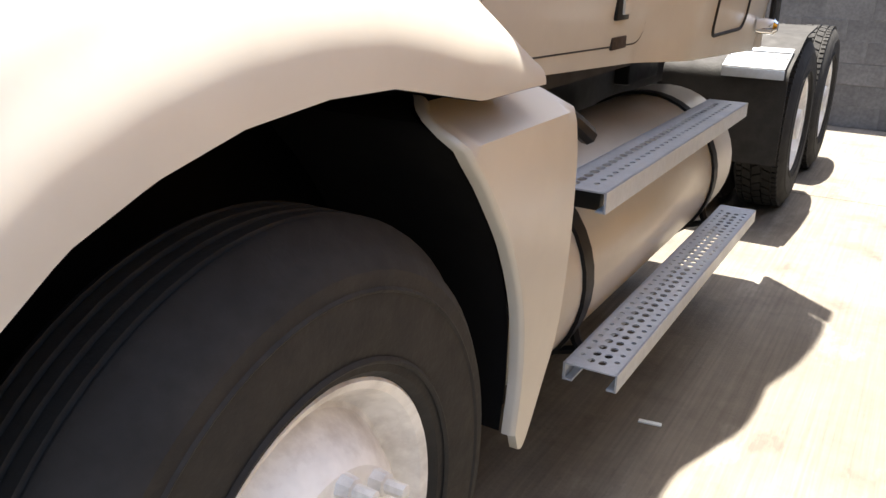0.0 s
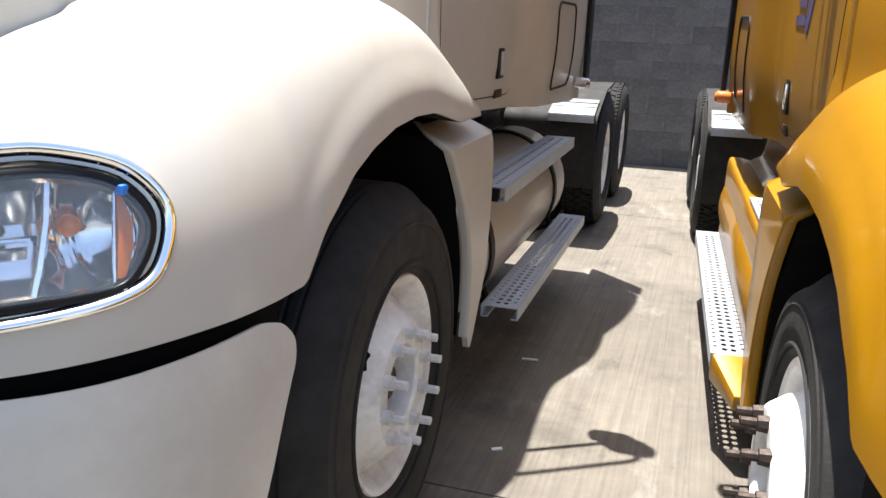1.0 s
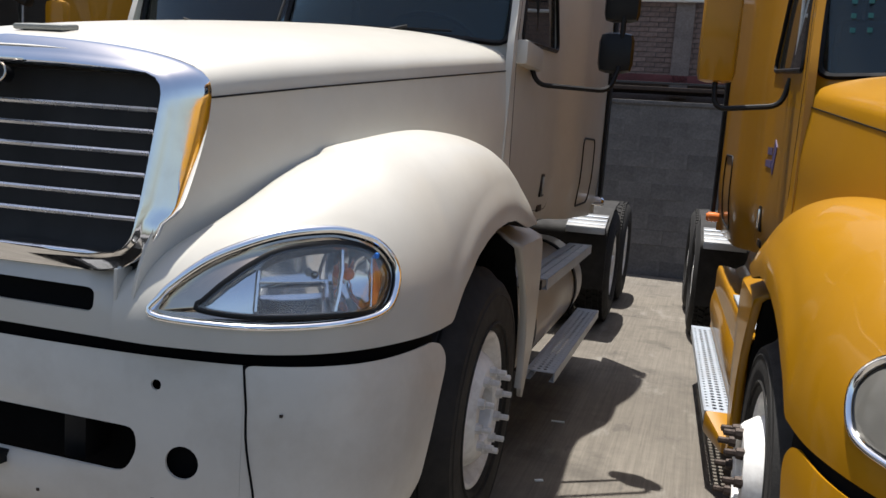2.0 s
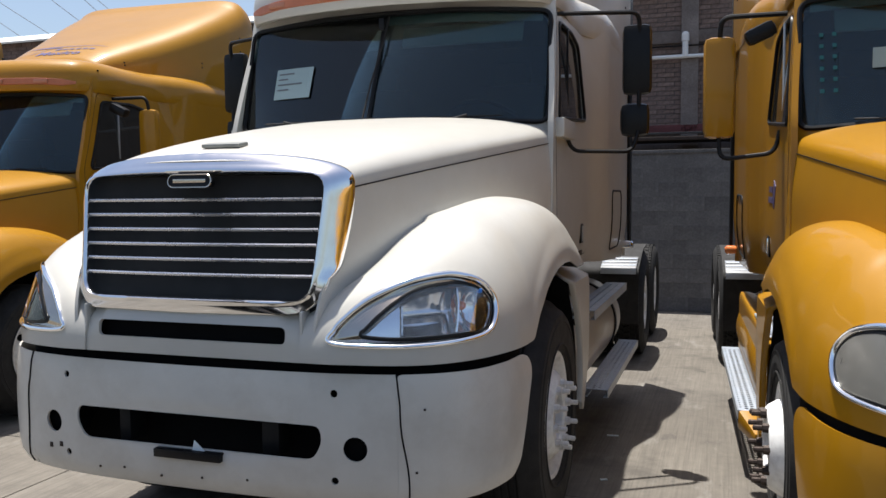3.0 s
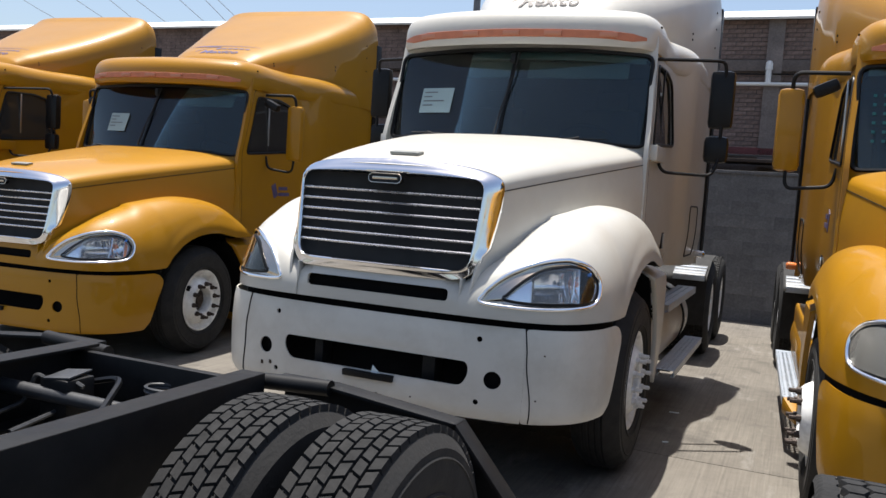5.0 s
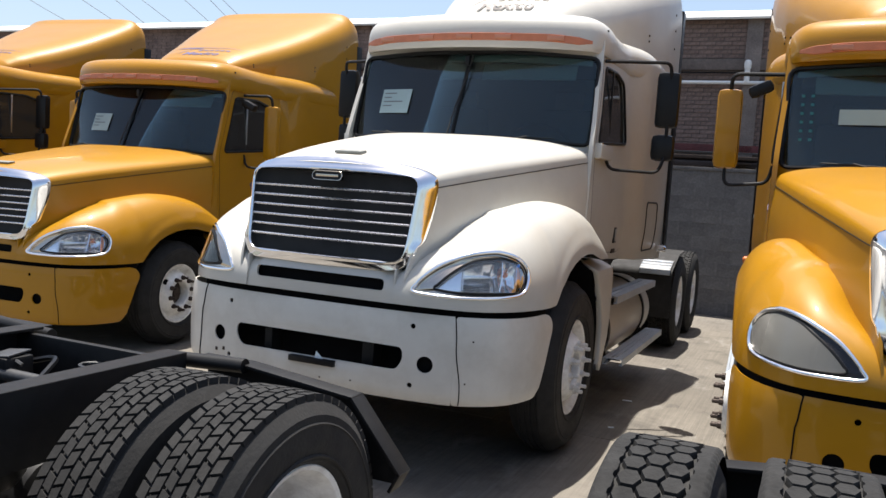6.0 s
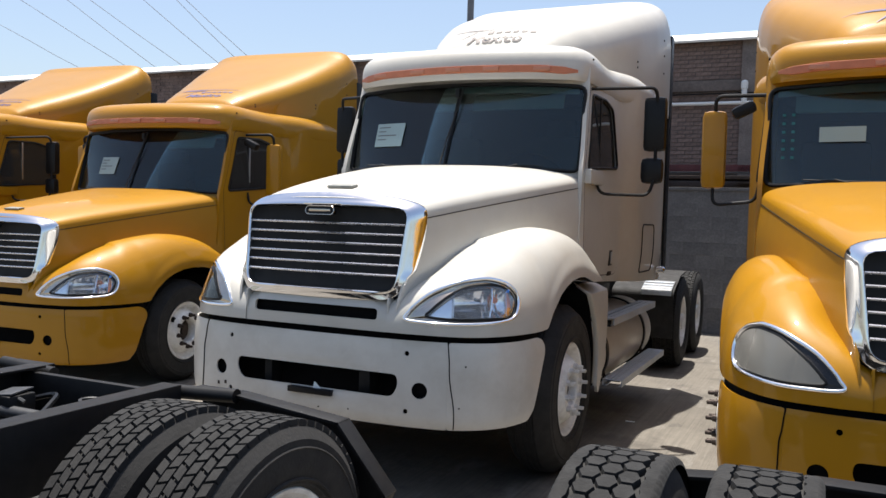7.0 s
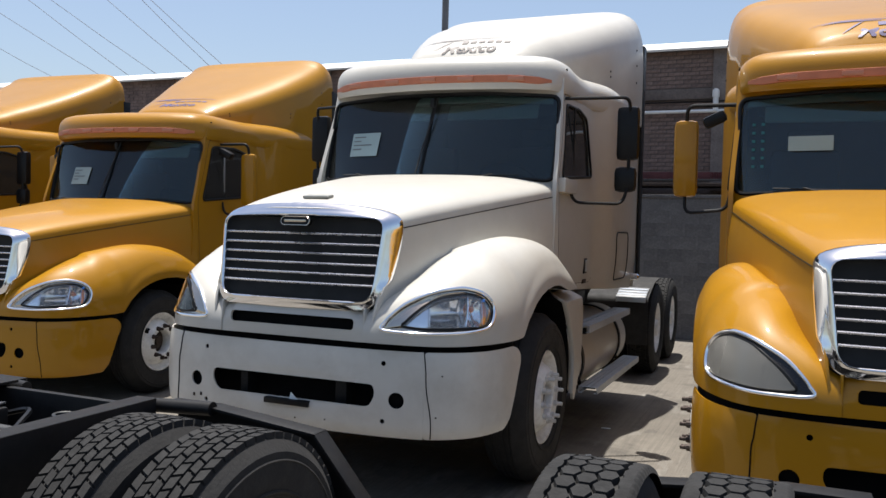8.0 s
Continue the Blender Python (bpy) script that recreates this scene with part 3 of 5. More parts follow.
BUMPER_PLAN = [(0.0, -1.322), (0.30, -1.316), (0.60, -1.292), (0.85, -1.23), (1.022, -1.10), (1.108, -0.91), (1.140, -0.648)]
BUMPER_FINE = np.array([curve_at(BUMPER_PLAN, k) for k in np.linspace(0, 6, 241)])
BUMPER_LEN = np.r_[0, np.cumsum(np.hypot(*np.diff(BUMPER_FINE, axis=0).T))]


def bumper_xy(u):
    """Plan of the bumper by its length from the middle."""
    s = abs(u)
    return math.copysign(float(np.interp(s, BUMPER_LEN, BUMPER_FINE[:, 0])), u), float(np.interp(s, BUMPER_LEN, BUMPER_FINE[:, 1]))


def bumper_point(u, z):
    x, y = bumper_xy(u)
    f = (z - 0.73) / 0.235
    inn = 0.012 * f * f + 0.007 * max(0.0, (z - 0.915) / 0.06) ** 2 + 0.04 * max(0.0, (0.55 - z) / 0.08) ** 2
    n = math.hypot(x * 0.8, y)
    return Vector((x - inn * x * 0.8 / n, y - inn * y / n, z))


def perforated(parent, name, x0, x1, y0, y1, z, lip, rows, mat=STEP_STEEL, label=""):
    """A step: folded plate with rows of (x, hole radius, stretch, spacing)."""
    holes = []
    for x, r, stretch, gap in rows:
        k = int((y1 - y0 - 0.08) / gap)
        for i in range(k):
            holes.append(disc(x, y0 + 0.05 + gap * (i + 0.5 * (r < 0.010)), r, 10, r * stretch))
    bm = cached((name, x0), lambda: sheet([(x0, y0), (x1, y0), (x1, y1), (x0, y1)], holes, lambda u, v: Vector((u, v, z)), 0.004, 0.4))
    lips = []
    for x in (x0, x1):
        lm = boxed((x, (y0 + y1) / 2, z - lip / 2), (0.006, y1 - y0, lip), 0)
        if lip > 0.02:
            box(lm, (x + (0.012 if x == x0 else -0.012), (y0 + y1) / 2, z - lip + 0.003), (0.024, y1 - y0, 0.005), 0)
        lips.append(lm)
    step = part(name, bm, mat, parent, label)
    for lm in lips:
        part("lip", lm, mat, step)
    return step


def build_truck(name, paint, at, radius=0.538, rim=0.292, hazy=False, tall_mirror=False, label="", fairing=False, yaw=0.0, pitch=0.0, track=0.99, narrow=0.0, front_nuts=None, bumper_up=0.0, rear=0.515, axle=0.0, cap_back=0.0, cap_up=0.0, hub_up=0.0):
    """A conventional sleeper tractor, nose towards -y; the origin lies under the front axle. A sagging one stands with its origin below the ground."""
    t = new(name)
    t.location = at
    t.rotation_euler = (pitch, 0, yaw)
    tagged(t, label, "truck", "parked lorries")

    def ground_at(y):
        return (-at[2] - y * math.sin(pitch)) / math.cos(pitch)
    wz = ground_at(0.0) + radius + hub_up

    # hood and nose
    bm = cached("hood", lambda: surface(hood_point, 40, 30))
    m2 = flipped(bm)
    tmp = bpy.data.meshes.new("x")
    m2.to_mesh(tmp)
    m2.free()
    bm.from_mesh(tmp)
    bpy.data.meshes.remove(tmp)
    bmesh.ops.remove_doubles(bm, verts=bm.verts, dist=1e-4)
    part("hood", thick(bm, 0.012), paint, t, angle=50)
    bm = bmesh.new()
    tube(bm, [hood_point(u / 20, 0.605) + Vector((0.001, 0, 0)) for u in np.linspace(0.12, 20, 30)], 0.003, 5)
    pair("hood_seam", bm, BLACK, t)
    part("hood_latch", boxed((0, -1.04, 1.782), (0.17, 0.07, 0.016), 0.006, pose(0, 0, 0, 9).to_3x3().to_4x4()), LATCH_GREY, t)

    def cut(u, v):
        k = u * 8
        if v > 0.62:
            return False
        return inside((k, fender_point(k, v).z), LAMP_CUT)
    LAMP_CUT = loop_offset(LAMP, -0.003)
    bm = cached("fender", lambda: thick(surface(lambda u, v: fender_point(u * 8, v), 200, 84, cut), 0.010))
    pair("fender", bm, paint, t, angle=50)

    # lamps; a hazy lens fills more of its rim
    lens_loop = [(lerp(p[0], q[0], 0.32 * hazy), lerp(p[1], q[1], 0.32 * hazy)) for p, q in zip(LENS_LOOP, LAMP)]
    for side in (1, -1):
        def S(k, z, off):
            p = fender_out(k, z, off)
            return Vector((p.x * side, p.y, p.z))
        bm = bmesh.new()
        n = len(LAMP)
        secs = [(0.010, -0.002), (0.009, 0.007), (0.003, 0.011), (-0.004, 0.009), (-0.008, 0.002), (-0.010, -0.022)]
        rings = []
        for f, off in secs:
            rings.append([bm.verts.new(S(k, z, off)) for k, z in loop_offset(LAMP, f)])
        for a, c in zip(rings, rings[1:]):
            for j in range(n):
                bm.faces.new((a[j], a[(j + 1) % n], c[(j + 1) % n], c[j]))
        bmesh.ops.recalc_face_normals(bm, faces=bm.faces)
        lamp = part("headlight", bm, CHROME, t, "chrome-rimmed teardrop headlight", 60)
        # inner trim between rim and lens
        bm = bmesh.new()
        a = [bm.verts.new(S(k, z, -0.018)) for k, z in loop_offset(LAMP, -0.009)]
        c = [bm.verts.new(S(k, z, -0.006)) for k, z in lens_loop]
        d = [bm.verts.new(S(lerp(2.85, k, 0.96), lerp(1.165, z, 0.95), -0.06)) for k, z in lens_loop]
        for q0, q1 in ((a, c), (c, d)):
            for j in range(n):
                bm.faces.new((q0[j], q0[(j + 1) % n], q1[(j + 1) % n], q1[j]))
        bmesh.ops.recalc_face_normals(bm, faces=bm.faces)
        part("trim", bm, DULL_CHROME if not hazy else GLOSS_BLACK, lamp, "", 50)
        # wide black seal round the lens
        bm = bmesh.new()
        rings = [[bm.verts.new(S(k, z, off)) for k, z in loop_offset(lens_loop, d_)] for d_, off in ((0.013, -0.012), (0.012, -0.004), (0.003, -0.001), (-0.002, -0.004), (-0.003, -0.012))]
        for q0, q1 in zip(rings, rings[1:]):
            for j in range(n):
                bm.faces.new((q0[j], q0[(j + 1) % n], q1[(j + 1) % n], q1[j]))
        bmesh.ops.recalc_face_normals(bm, faces=bm.faces)
        part("gasket", bm, BLACK, lamp, "", 50)
        bm = cached(("lens", side, hazy), lambda: sheet(lens_loop, [], lambda k, z: S(k, z, 0.0), 0.003, 0.09))
        lens = part("lens", bm, HAZY_LENS if hazy else LENS, lamp)
        lens.visible_shadow = False

        # pressed reflector: a flat inner wedge, a shelved low-beam box, a round high-beam bowl
        def depth(k, z):
            if k < 1.93:
                return -0.032
            if k < 2.98:
                f = (z - 1.172) / 0.085
                return -0.040 - 0.034 * max(0.0, 1 - f * f) - 0.010 * smooth((z - 1.168) / 0.006)
            r = math.hypot((k - 3.24) * 0.2, z - 1.172)
            return -0.030 - 0.042 * max(0.0, 1 - (r / 0.085) ** 2) - 0.003 * math.cos(7 * math.atan2(z - 1.172, (k - 3.24) * 0.2))
        bm = cached(("reflector", side, hazy), lambda: sheet(lens_loop, [], lambda k, z: S(k, z, depth(k, z)), 0.003, 0.025))
        part("reflector", bm, REFLECTOR, lamp, "", 35)
        # shelf over the low beam, bulb, amber blade, bars
        bm = bmesh.new()
        g = [[bm.verts.new(S(lerp(1.97, 2.93, i / 8), 1.178 + dz, lerp(-0.066, -0.034, j))) for j in (0, 1)] for dz in (0.0, 0.004) for i in range(9)]
        for i in range(8):
            bm.faces.new((g[i][0], g[i + 1][0], g[i + 1][1], g[i][1]))
            bm.faces.new((g[i + 9][0], g[i + 9][1], g[i + 10][1], g[i + 10][0]))
            bm.faces.new((g[i][1], g[i + 1][1], g[i + 10][1], g[i + 9][1]))
        bmesh.ops.recalc_face_normals(bm, faces=bm.faces)
        part("shelf", bm, REFLECTOR, lamp)
        bm = bmesh.new()
        bmesh.ops.create_uvsphere(bm, u_segments=14, v_segments=10, radius=0.017, matrix=Matrix.Translation(S(3.22, 1.195, -0.044)))
        part("bulb", bm, AMBER if not hazy else REFLECTOR, lamp, "", 60)
        bm = bmesh.new()
        bmesh.ops.create_uvsphere(bm, u_segments=14, v_segments=10, radius=0.011, matrix=Matrix.Translation(S(2.72, 1.200, -0.056)))
        part("bulb", bm, DULL_CHROME, lamp, "dark low-beam bulb cap", 60)
        bm = sheet([(3.47, 1.105), (3.53, 1.105), (3.62, 1.15), (3.64, 1.19), (3.585, 1.225), (3.55, 1.225), (3.52, 1.17)], [], lambda k, z: S(k, z, -0.012), 0.012, 0.1)
        part("turn_signal", bm, AMBER if not hazy else REFLECTOR, lamp)
        for pts, rad in (([(2.90, 1.098), (2.96, 1.14), (3.03, 1.20), (3.07, 1.252)], 0.007), ([(1.93, 1.10), (1.94, 1.15), (1.95, 1.20)], 0.006), ([(3.45, 1.10), (3.49, 1.17), (3.54, 1.23)], 0.003)):
            bm = bmesh.new()
            tube(bm, [S(k, z, -0.015) for k, z in pts], rad, 6)
            part("divider", bm, REFLECTOR, lamp)
        if not hazy:
            part("clip", boxed(S(3.585, 1.232, -0.006), (0.016, 0.016, 0.016), 0.004), BLUE_LENS, lamp)

    # nose panel under the grille, with its slot; its ends fall back with the fenders
    def nose_back(z):
        q = math.asin(min(max((z - 1.0) / 0.16, 0.0), 0.99) ** 1.1)
        return 0.08 * (1 - math.cos(q) ** (2 / SUPER))
    bm = sheet([(-0.458, 0.998), (0.458, 0.998), (0.458, 1.178), (-0.458, 1.178)], [rrect(0, 1.089, 0.80, 0.062, 0.02)],
               lambda x, z: Vector((x, -1.31 + nose_back(z) * smooth((abs(x) - 0.36) / 0.10) + 0.45 * max(0.0, z - 1.13), z)), 0.012, 0.05)
    part("nose_panel", bm, paint, t)
    pair("nose_return", boxed((0.462, -1.255, 1.09), (0.010, 0.10, 0.17), 0.002), paint, t)
    # black backing for the shade seen through the slot
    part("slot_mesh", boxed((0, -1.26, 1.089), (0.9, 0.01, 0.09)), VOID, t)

    # grille
    def gy(z):
        return -1.338 + (z - 1.12) * 0.17

    inner = loop_rounded([(-0.470, 1.215), (0.485, 1.215), (0.515, 1.655), (0.22, 1.664), (-0.22, 1.664), (-0.515, 1.655)], 0.065, 8)
    right_ = [hood_point(0.02, v) for v in np.linspace(0.0, 1.0, 60)]
    right_ = [(p.x, p.z, p.y) for p in right_ if p.z > 1.31] + [(0.405 + 0.128 * math.cos(q), 1.298 - 0.128 * math.sin(q), lerp(-1.24, -1.304, q / 1.5708)) for q in np.linspace(0.05, 1.5708, 14)] + [(x, 1.170, -1.305) for x in np.linspace(0.385, 0.0, 24)]

    def polar(points):
        q = sorted((math.atan2(p[1] - 1.42, p[0]), math.hypot(p[0], p[1] - 1.42), p[2]) for p in points)
        q = [(q[-1][0] - 2 * math.pi, *q[-1][1:])] + q + [(q[0][0] + 2 * math.pi, *q[0][1:])]
        ang = [e[0] for e in q]
        return lambda th: (float(np.interp(th, ang, [e[1] for e in q])), float(np.interp(th, ang, [e[2] for e in q])))
    inner = split_loop(inner, 0.02)
    edge_in = polar([(x, z, gy(z) + 0.045 * (x / 0.57) ** 2) for x, z in inner])
    edge_out = polar(right_ + [(-x, z, y) for x, z, y in right_[1:-1]])
    angles = np.linspace(-math.pi, math.pi, 161)[:-1]
    bm = bmesh.new()
    rings = []
    for g, back, grow in ((0.0, 0.07, 0), (0.0, 0.010, 0), (0.04, 0.0, 0), (0.15, -0.006, 0), (0.3, -0.006, 0), (0.45, 0, 0), (0.6, 0, 0), (0.70, 0, 0.001), (0.78, 0, 0.002), (0.85, 0, 0.004), (0.91, 0, 0.006), (0.95, 0, 0.008),
                          (0.975, 0, 0.010), (1.0, 0.0, 0.012), (1.0, 0.012, 0.012), (1.0, 0.018, -0.01)):
        row = []
        for th in angles:
            (ri, yi), (ro, yo) = edge_in(th), edge_out(th)
            r = lerp(ri, ro, g) + grow
            y = lerp(yi, yo, 1 - max(0.0, 1 - g ** 1.7) ** (1 / 1.7)) + back
            row.append(bm.verts.new((r * math.cos(th), y, 1.42 + r * math.sin(th))))
        rings.append(row)
    n = len(angles)
    for a, c in zip(rings, rings[1:]):
        for j in range(n):
            bm.faces.new((a[j], a[(j + 1) % n], c[(j + 1) % n], c[j]))
    bmesh.ops.recalc_face_normals(bm, faces=bm.faces)
    grille = part("grille", bm, GRILLE_CHROME, t, "chrome grille surround with thin horizontal bars", 50)
    part("mesh", boxed((0, -1.205, 1.41), (1.04, 0.008, 0.5), 0, pose(0, 0, 0, -9).to_3x3().to_4x4()), GROOVE, grille)
    for i in range(6):
        z = 1.296 + 0.0545 * i
        hwid = lerp(0.482, 0.512, (z - 1.2) / 0.42)
        bm = bmesh.new()
        tube(bm, [(x * hwid, gy(z) + 0.02 + 0.042 * (x * hwid / 0.57) ** 2, z) for x in np.linspace(-1, 1, 9)], 0.0066, 6)
        part("bar", bm, BAR_CHROME, grille)
    bm = sheet(rrect(0, 1.638, 0.18, 0.042, 0.021, 6), [], lambda x, z: Vector((x, gy(z) - 0.024, z)), 0.03, 0.05)
    badge = part("badge", bm, BLACK, grille, "dark oval maker's badge with chrome edge")
    bm = bmesh.new()
    tube(bm, [(x, gy(z) - 0.026, z) for x, z in rrect(0, 1.638, 0.184, 0.046, 0.023, 6)], 0.003, 6, True)
    part("edge", bm, DULL_CHROME, badge)
    part("bars", boxed((0, gy(1.638) - 0.026, 1.638), (0.14, 0.004, 0.014), 0.001), DULL_CHROME, badge)

    # bumper in three pieces
    fogs = [disc(s * 0.655, 0.70, 0.044, 18, 0.044) for s in (1, -1)]
    small = [disc(s * 0.58, z, 0.014, 10) for s in (1, -1) for z in (0.893, 0.584)]
    mouth = loop_rounded([(-0.515, 0.778), (0.525, 0.778), (0.535, 0.72), (0.50, 0.655), (-0.485, 0.655), (-0.525, 0.72)], 0.03, 3)
    bm = cached("bumper", lambda: sheet([(-0.805, 0.495), (0.805, 0.495), (0.805, 0.962), (-0.805, 0.962)], fogs + small + [mouth], bumper_point, 0.008, 0.035))
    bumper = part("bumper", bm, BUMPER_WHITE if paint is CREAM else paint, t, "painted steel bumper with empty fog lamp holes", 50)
    E = float(BUMPER_LEN[-1])
    tail = [(0.8055, 0.495), (E - 0.20, 0.505), (E - 0.135, 0.565), (E - 0.085, 0.682), (E - 0.045, 0.779), (E - 0.003, 0.862), (E - 0.003, 0.905), (E - 0.042, 0.944), (E - 0.105, 0.962), (0.8055, 0.962)]
    tail = loop_rounded(tail, 0.02, 3)
    for s in (1, -1):
        bm = cached(("bumper_end", s), lambda: sheet([(s * u, z) for u, z in (tail if s > 0 else tail[::-1])], [], bumper_point, 0.008, 0.035))
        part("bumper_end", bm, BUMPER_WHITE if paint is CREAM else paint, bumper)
    for s in (1, -1):
        bm = bmesh.new()
        tube(bm, [bumper_point(s * (0.803 + 0.045 * q + 0.005 * math.sin(9 * q + s) * (q > 0.3)), lerp(0.962, 0.50, q)) for q in np.linspace(0, 1, 14)], 0.0032 if s > 0 else 0.0045, 5)
        part("bumper_seam", bm, VOID, bumper)
    # added black plugs that give the empty fog holes their shade
    for s in (1, -1):
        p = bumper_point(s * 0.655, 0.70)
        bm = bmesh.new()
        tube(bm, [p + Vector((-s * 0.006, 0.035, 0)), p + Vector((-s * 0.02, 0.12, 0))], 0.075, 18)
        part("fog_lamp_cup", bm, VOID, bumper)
    # added black box, the shade behind the bumper mouth and holes
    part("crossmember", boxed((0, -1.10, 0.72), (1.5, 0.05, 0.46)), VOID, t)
    # added black sheet for the shade in the gap over the bumper
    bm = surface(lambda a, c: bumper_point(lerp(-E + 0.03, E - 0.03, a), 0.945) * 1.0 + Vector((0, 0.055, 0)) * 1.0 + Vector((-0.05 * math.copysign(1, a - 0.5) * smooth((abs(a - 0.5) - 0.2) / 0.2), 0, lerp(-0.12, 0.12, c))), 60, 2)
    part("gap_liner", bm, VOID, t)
    bumper.location.z = bumper_up
    bm = bmesh.new()
    box(bm, (0.0, -1.315, 0.635), (0.285, 0.05, 0.032), 0.004)
    part("plate_holder", bm, BLACK, t)
    if paint is CREAM:
        bm = sheet([(0.012, 0.648), (0.066, 0.650), (0.022, 0.688)], [], lambda x, z: Vector((x, -1.318, z)), 0.004, 0.1)
        part("bracket", bm, PAPER, bumper, "small pale triangular bracket")
        for x, w_ in ((-0.34, 0.05), (0.30, 0.07)):
            part("bracket", boxed((x, -1.20, 0.715), (w_, 0.10, 0.16), 0.006), DARK_STEEL, bumper)
        for i, (u, z) in enumerate(((-0.42, 0.545), (-0.30, 0.555), (-0.13, 0.54), (0.05, 0.55), (0.24, 0.56), (-0.68, 0.60), (-0.62, 0.61), (0.9, 0.84), (0.87, 0.62))):
            p = bumper_point(u, z)
            part("bolt", boxed(p, (0.016 if u < -0.6 else 0.008, 0.006, 0.02 if u < -0.6 else 0.008), 0.001), RUST, bumper)

    # cab sides with window and doors
    win = loop_rounded([(0.685, 2.0), (1.605, 2.06), (1.525, 2.53), (1.30, 2.575), (0.90, 2.565)], 0.05, 4)
    outer = [(0.50, 1.20), (1.0, 1.165), (3.25, 1.055), (3.25, 2.78), (2.75, 2.76), (2.1, 2.71), (1.7, 2.71), (0.79, 2.71), (0.745, 2.55), (0.55, 1.98)]
    bm = cached("side", lambda: sheet(outer, [win], lambda y, z: Vector((side_x(y, z), y, z)), 0.03, 0.09))
    sides = pair("side_panel", bm, paint, t, angle=30)
    bm = bmesh.new()
    tube(bm, [(side_x(y, z) + 0.002, y, z) for y, z in win], 0.011, 6, True)
    pair("window_gasket", bm, BLACK, t)
    bm = sheet(win, [], lambda y, z: Vector((side_x(y, z) - 0.012, y, z)), 0.004, 0.15)
    for o in pair("side_window", bm, SIDE_GLASS, t):
        o.visible_shadow = False
    bm = bmesh.new()
    box(bm, (side_x(1.05, 2.3) - 0.006, 1.09, 2.29), (0.012, 0.018, 0.54), 0.002)
    pair("window_post", bm, STEEL if paint is YELLOW else BLACK, t)
    # seams of the door and of the luggage locker, the latch, the reflector
    bm = bmesh.new()
    door = loop_rounded([(0.66, 1.22), (1.74, 1.19), (1.70, 2.66), (0.86, 2.64), (0.61, 2.0)], 0.06, 4)
    tube(bm, [(side_x(y, z) - 0.0005, y, z) for y, z in split_loop(door, 0.12)], 0.0025, 5, True)
    pair("door_seam", bm, BLACK, t)
    bm = bmesh.new()
    lock = rrect(2.53, 1.395, 0.54, 0.43, 0.06)
    tube(bm, [(side_x(y, z) + 0.001, y, z) for y, z in split_loop(lock, 0.1)], 0.007, 6, True)
    pair("locker_door", bm, DARK_STEEL, t)
    bm = bmesh.new()
    box(bm, (side_x(1.5, 1.33), 1.50, 1.333), (0.012, 0.10, 0.125), 0.004)
    pair("latch_plate", bm, BLACK, t)
    bm = bmesh.new()
    box(bm, (side_x(1.5, 1.33) + 0.007, 1.515, 1.333), (0.014, 0.055, 0.095), 0.004)
    pair("latch", bm, paint if paint is CREAM else CHROME, t)
    bm = bmesh.new()
    box(bm, (side_x(1.5, 1.21) + 0.001, 1.53, 1.205), (0.010, 0.12, 0.035), 0.003)
    pair("reflector_plate", bm, RUST, t)
    bm = bmesh.new()
    lathe(bm, [(0.0, 0.03), (0.03, 0.034), (0.07, 0.034), (0.085, 0.02), (0.086, 0.0001)], 16)
    bmesh.ops.transform(bm, matrix=Matrix.Translation((1.065, 3.08, 1.175)), verts=bm.verts)
    bmesh.ops.recalc_face_normals(bm, faces=bm.faces)
    pair("side_lamp", bm, CHROME if paint is CREAM else AMBER, t)

    if paint is YELLOW:
        for s in (1, -1):
            for y, z, w_, h_, tilt in ((1.22, 1.645, 0.08, 0.14, 25), (1.38, 1.67, 0.17, 0.034, 0), (1.40, 1.61, 0.21, 0.034, 0)):
                part("door_lettering", boxed((s * (side_x(y, z) + 0.002), y, z), (0.003, w_, h_), 0, pose(0, 0, 0, tilt).to_3x3().to_4x4()), BLUE_DECAL, t)

    # back wall, floor, black side extenders
    part("back_wall", boxed((0, 3.235, 2.12), (2.13, 0.03, 2.1), 0.01), paint, t)
    part("cab_floor", boxed((0, 1.95, 1.14), (1.86, 2.5, 0.05)), DARK_STEEL, t)
    bm = boxed((1.094, 3.295, 2.305), (0.024, 0.14, 2.33), 0.006)
    pair("side_extender", bm, BLACK, t)

    # windscreen surround and panes
    scr = loop_rounded([(-0.945, 1.972), (-0.4, 1.992), (0.4, 1.992), (0.945, 1.972), (0.935, 2.60), (0.4, 2.625), (-0.4, 2.625), (-0.935, 2.60)], 0.06, 4)
    ring = [(-0.98, 1.86), (0.98, 1.86), (0.975, 2.20), (0.953, 2.74), (-0.953, 2.74), (-0.975, 2.20)]
    bm = cached("surround", lambda: sheet(ring, [scr], lambda x, z: Vector((x, screen_y(x, z), z)), 0.03, 0.07))
    part("screen_surround", bm, paint, t, angle=30)
    bm = bmesh.new()
    tube(bm, [(x, screen_y(x, z) - 0.004, z) for x, z in split_loop(scr, 0.15)], 0.014, 6, True)
    part("screen_gasket", bm, BLACK, t)
    bm = sheet(scr, [], lambda x, z: Vector((x, screen_y(x, z) + 0.006, z)), 0.005, 0.12)
    pane = part("windscreen", bm, GLASS, t)
    pane.visible_shadow = False
    bm = bmesh.new()
    tube(bm, [(0.0, screen_y(0, z) - 0.002, z) for z in np.linspace(1.985, 2.60, 5)], 0.011, 6)
    box(bm, (0.0, screen_y(0, 2.56) - 0.03, 2.555), (0.034, 0.04, 0.07), 0.006)
    part("screen_divider", bm, BLACK, t)
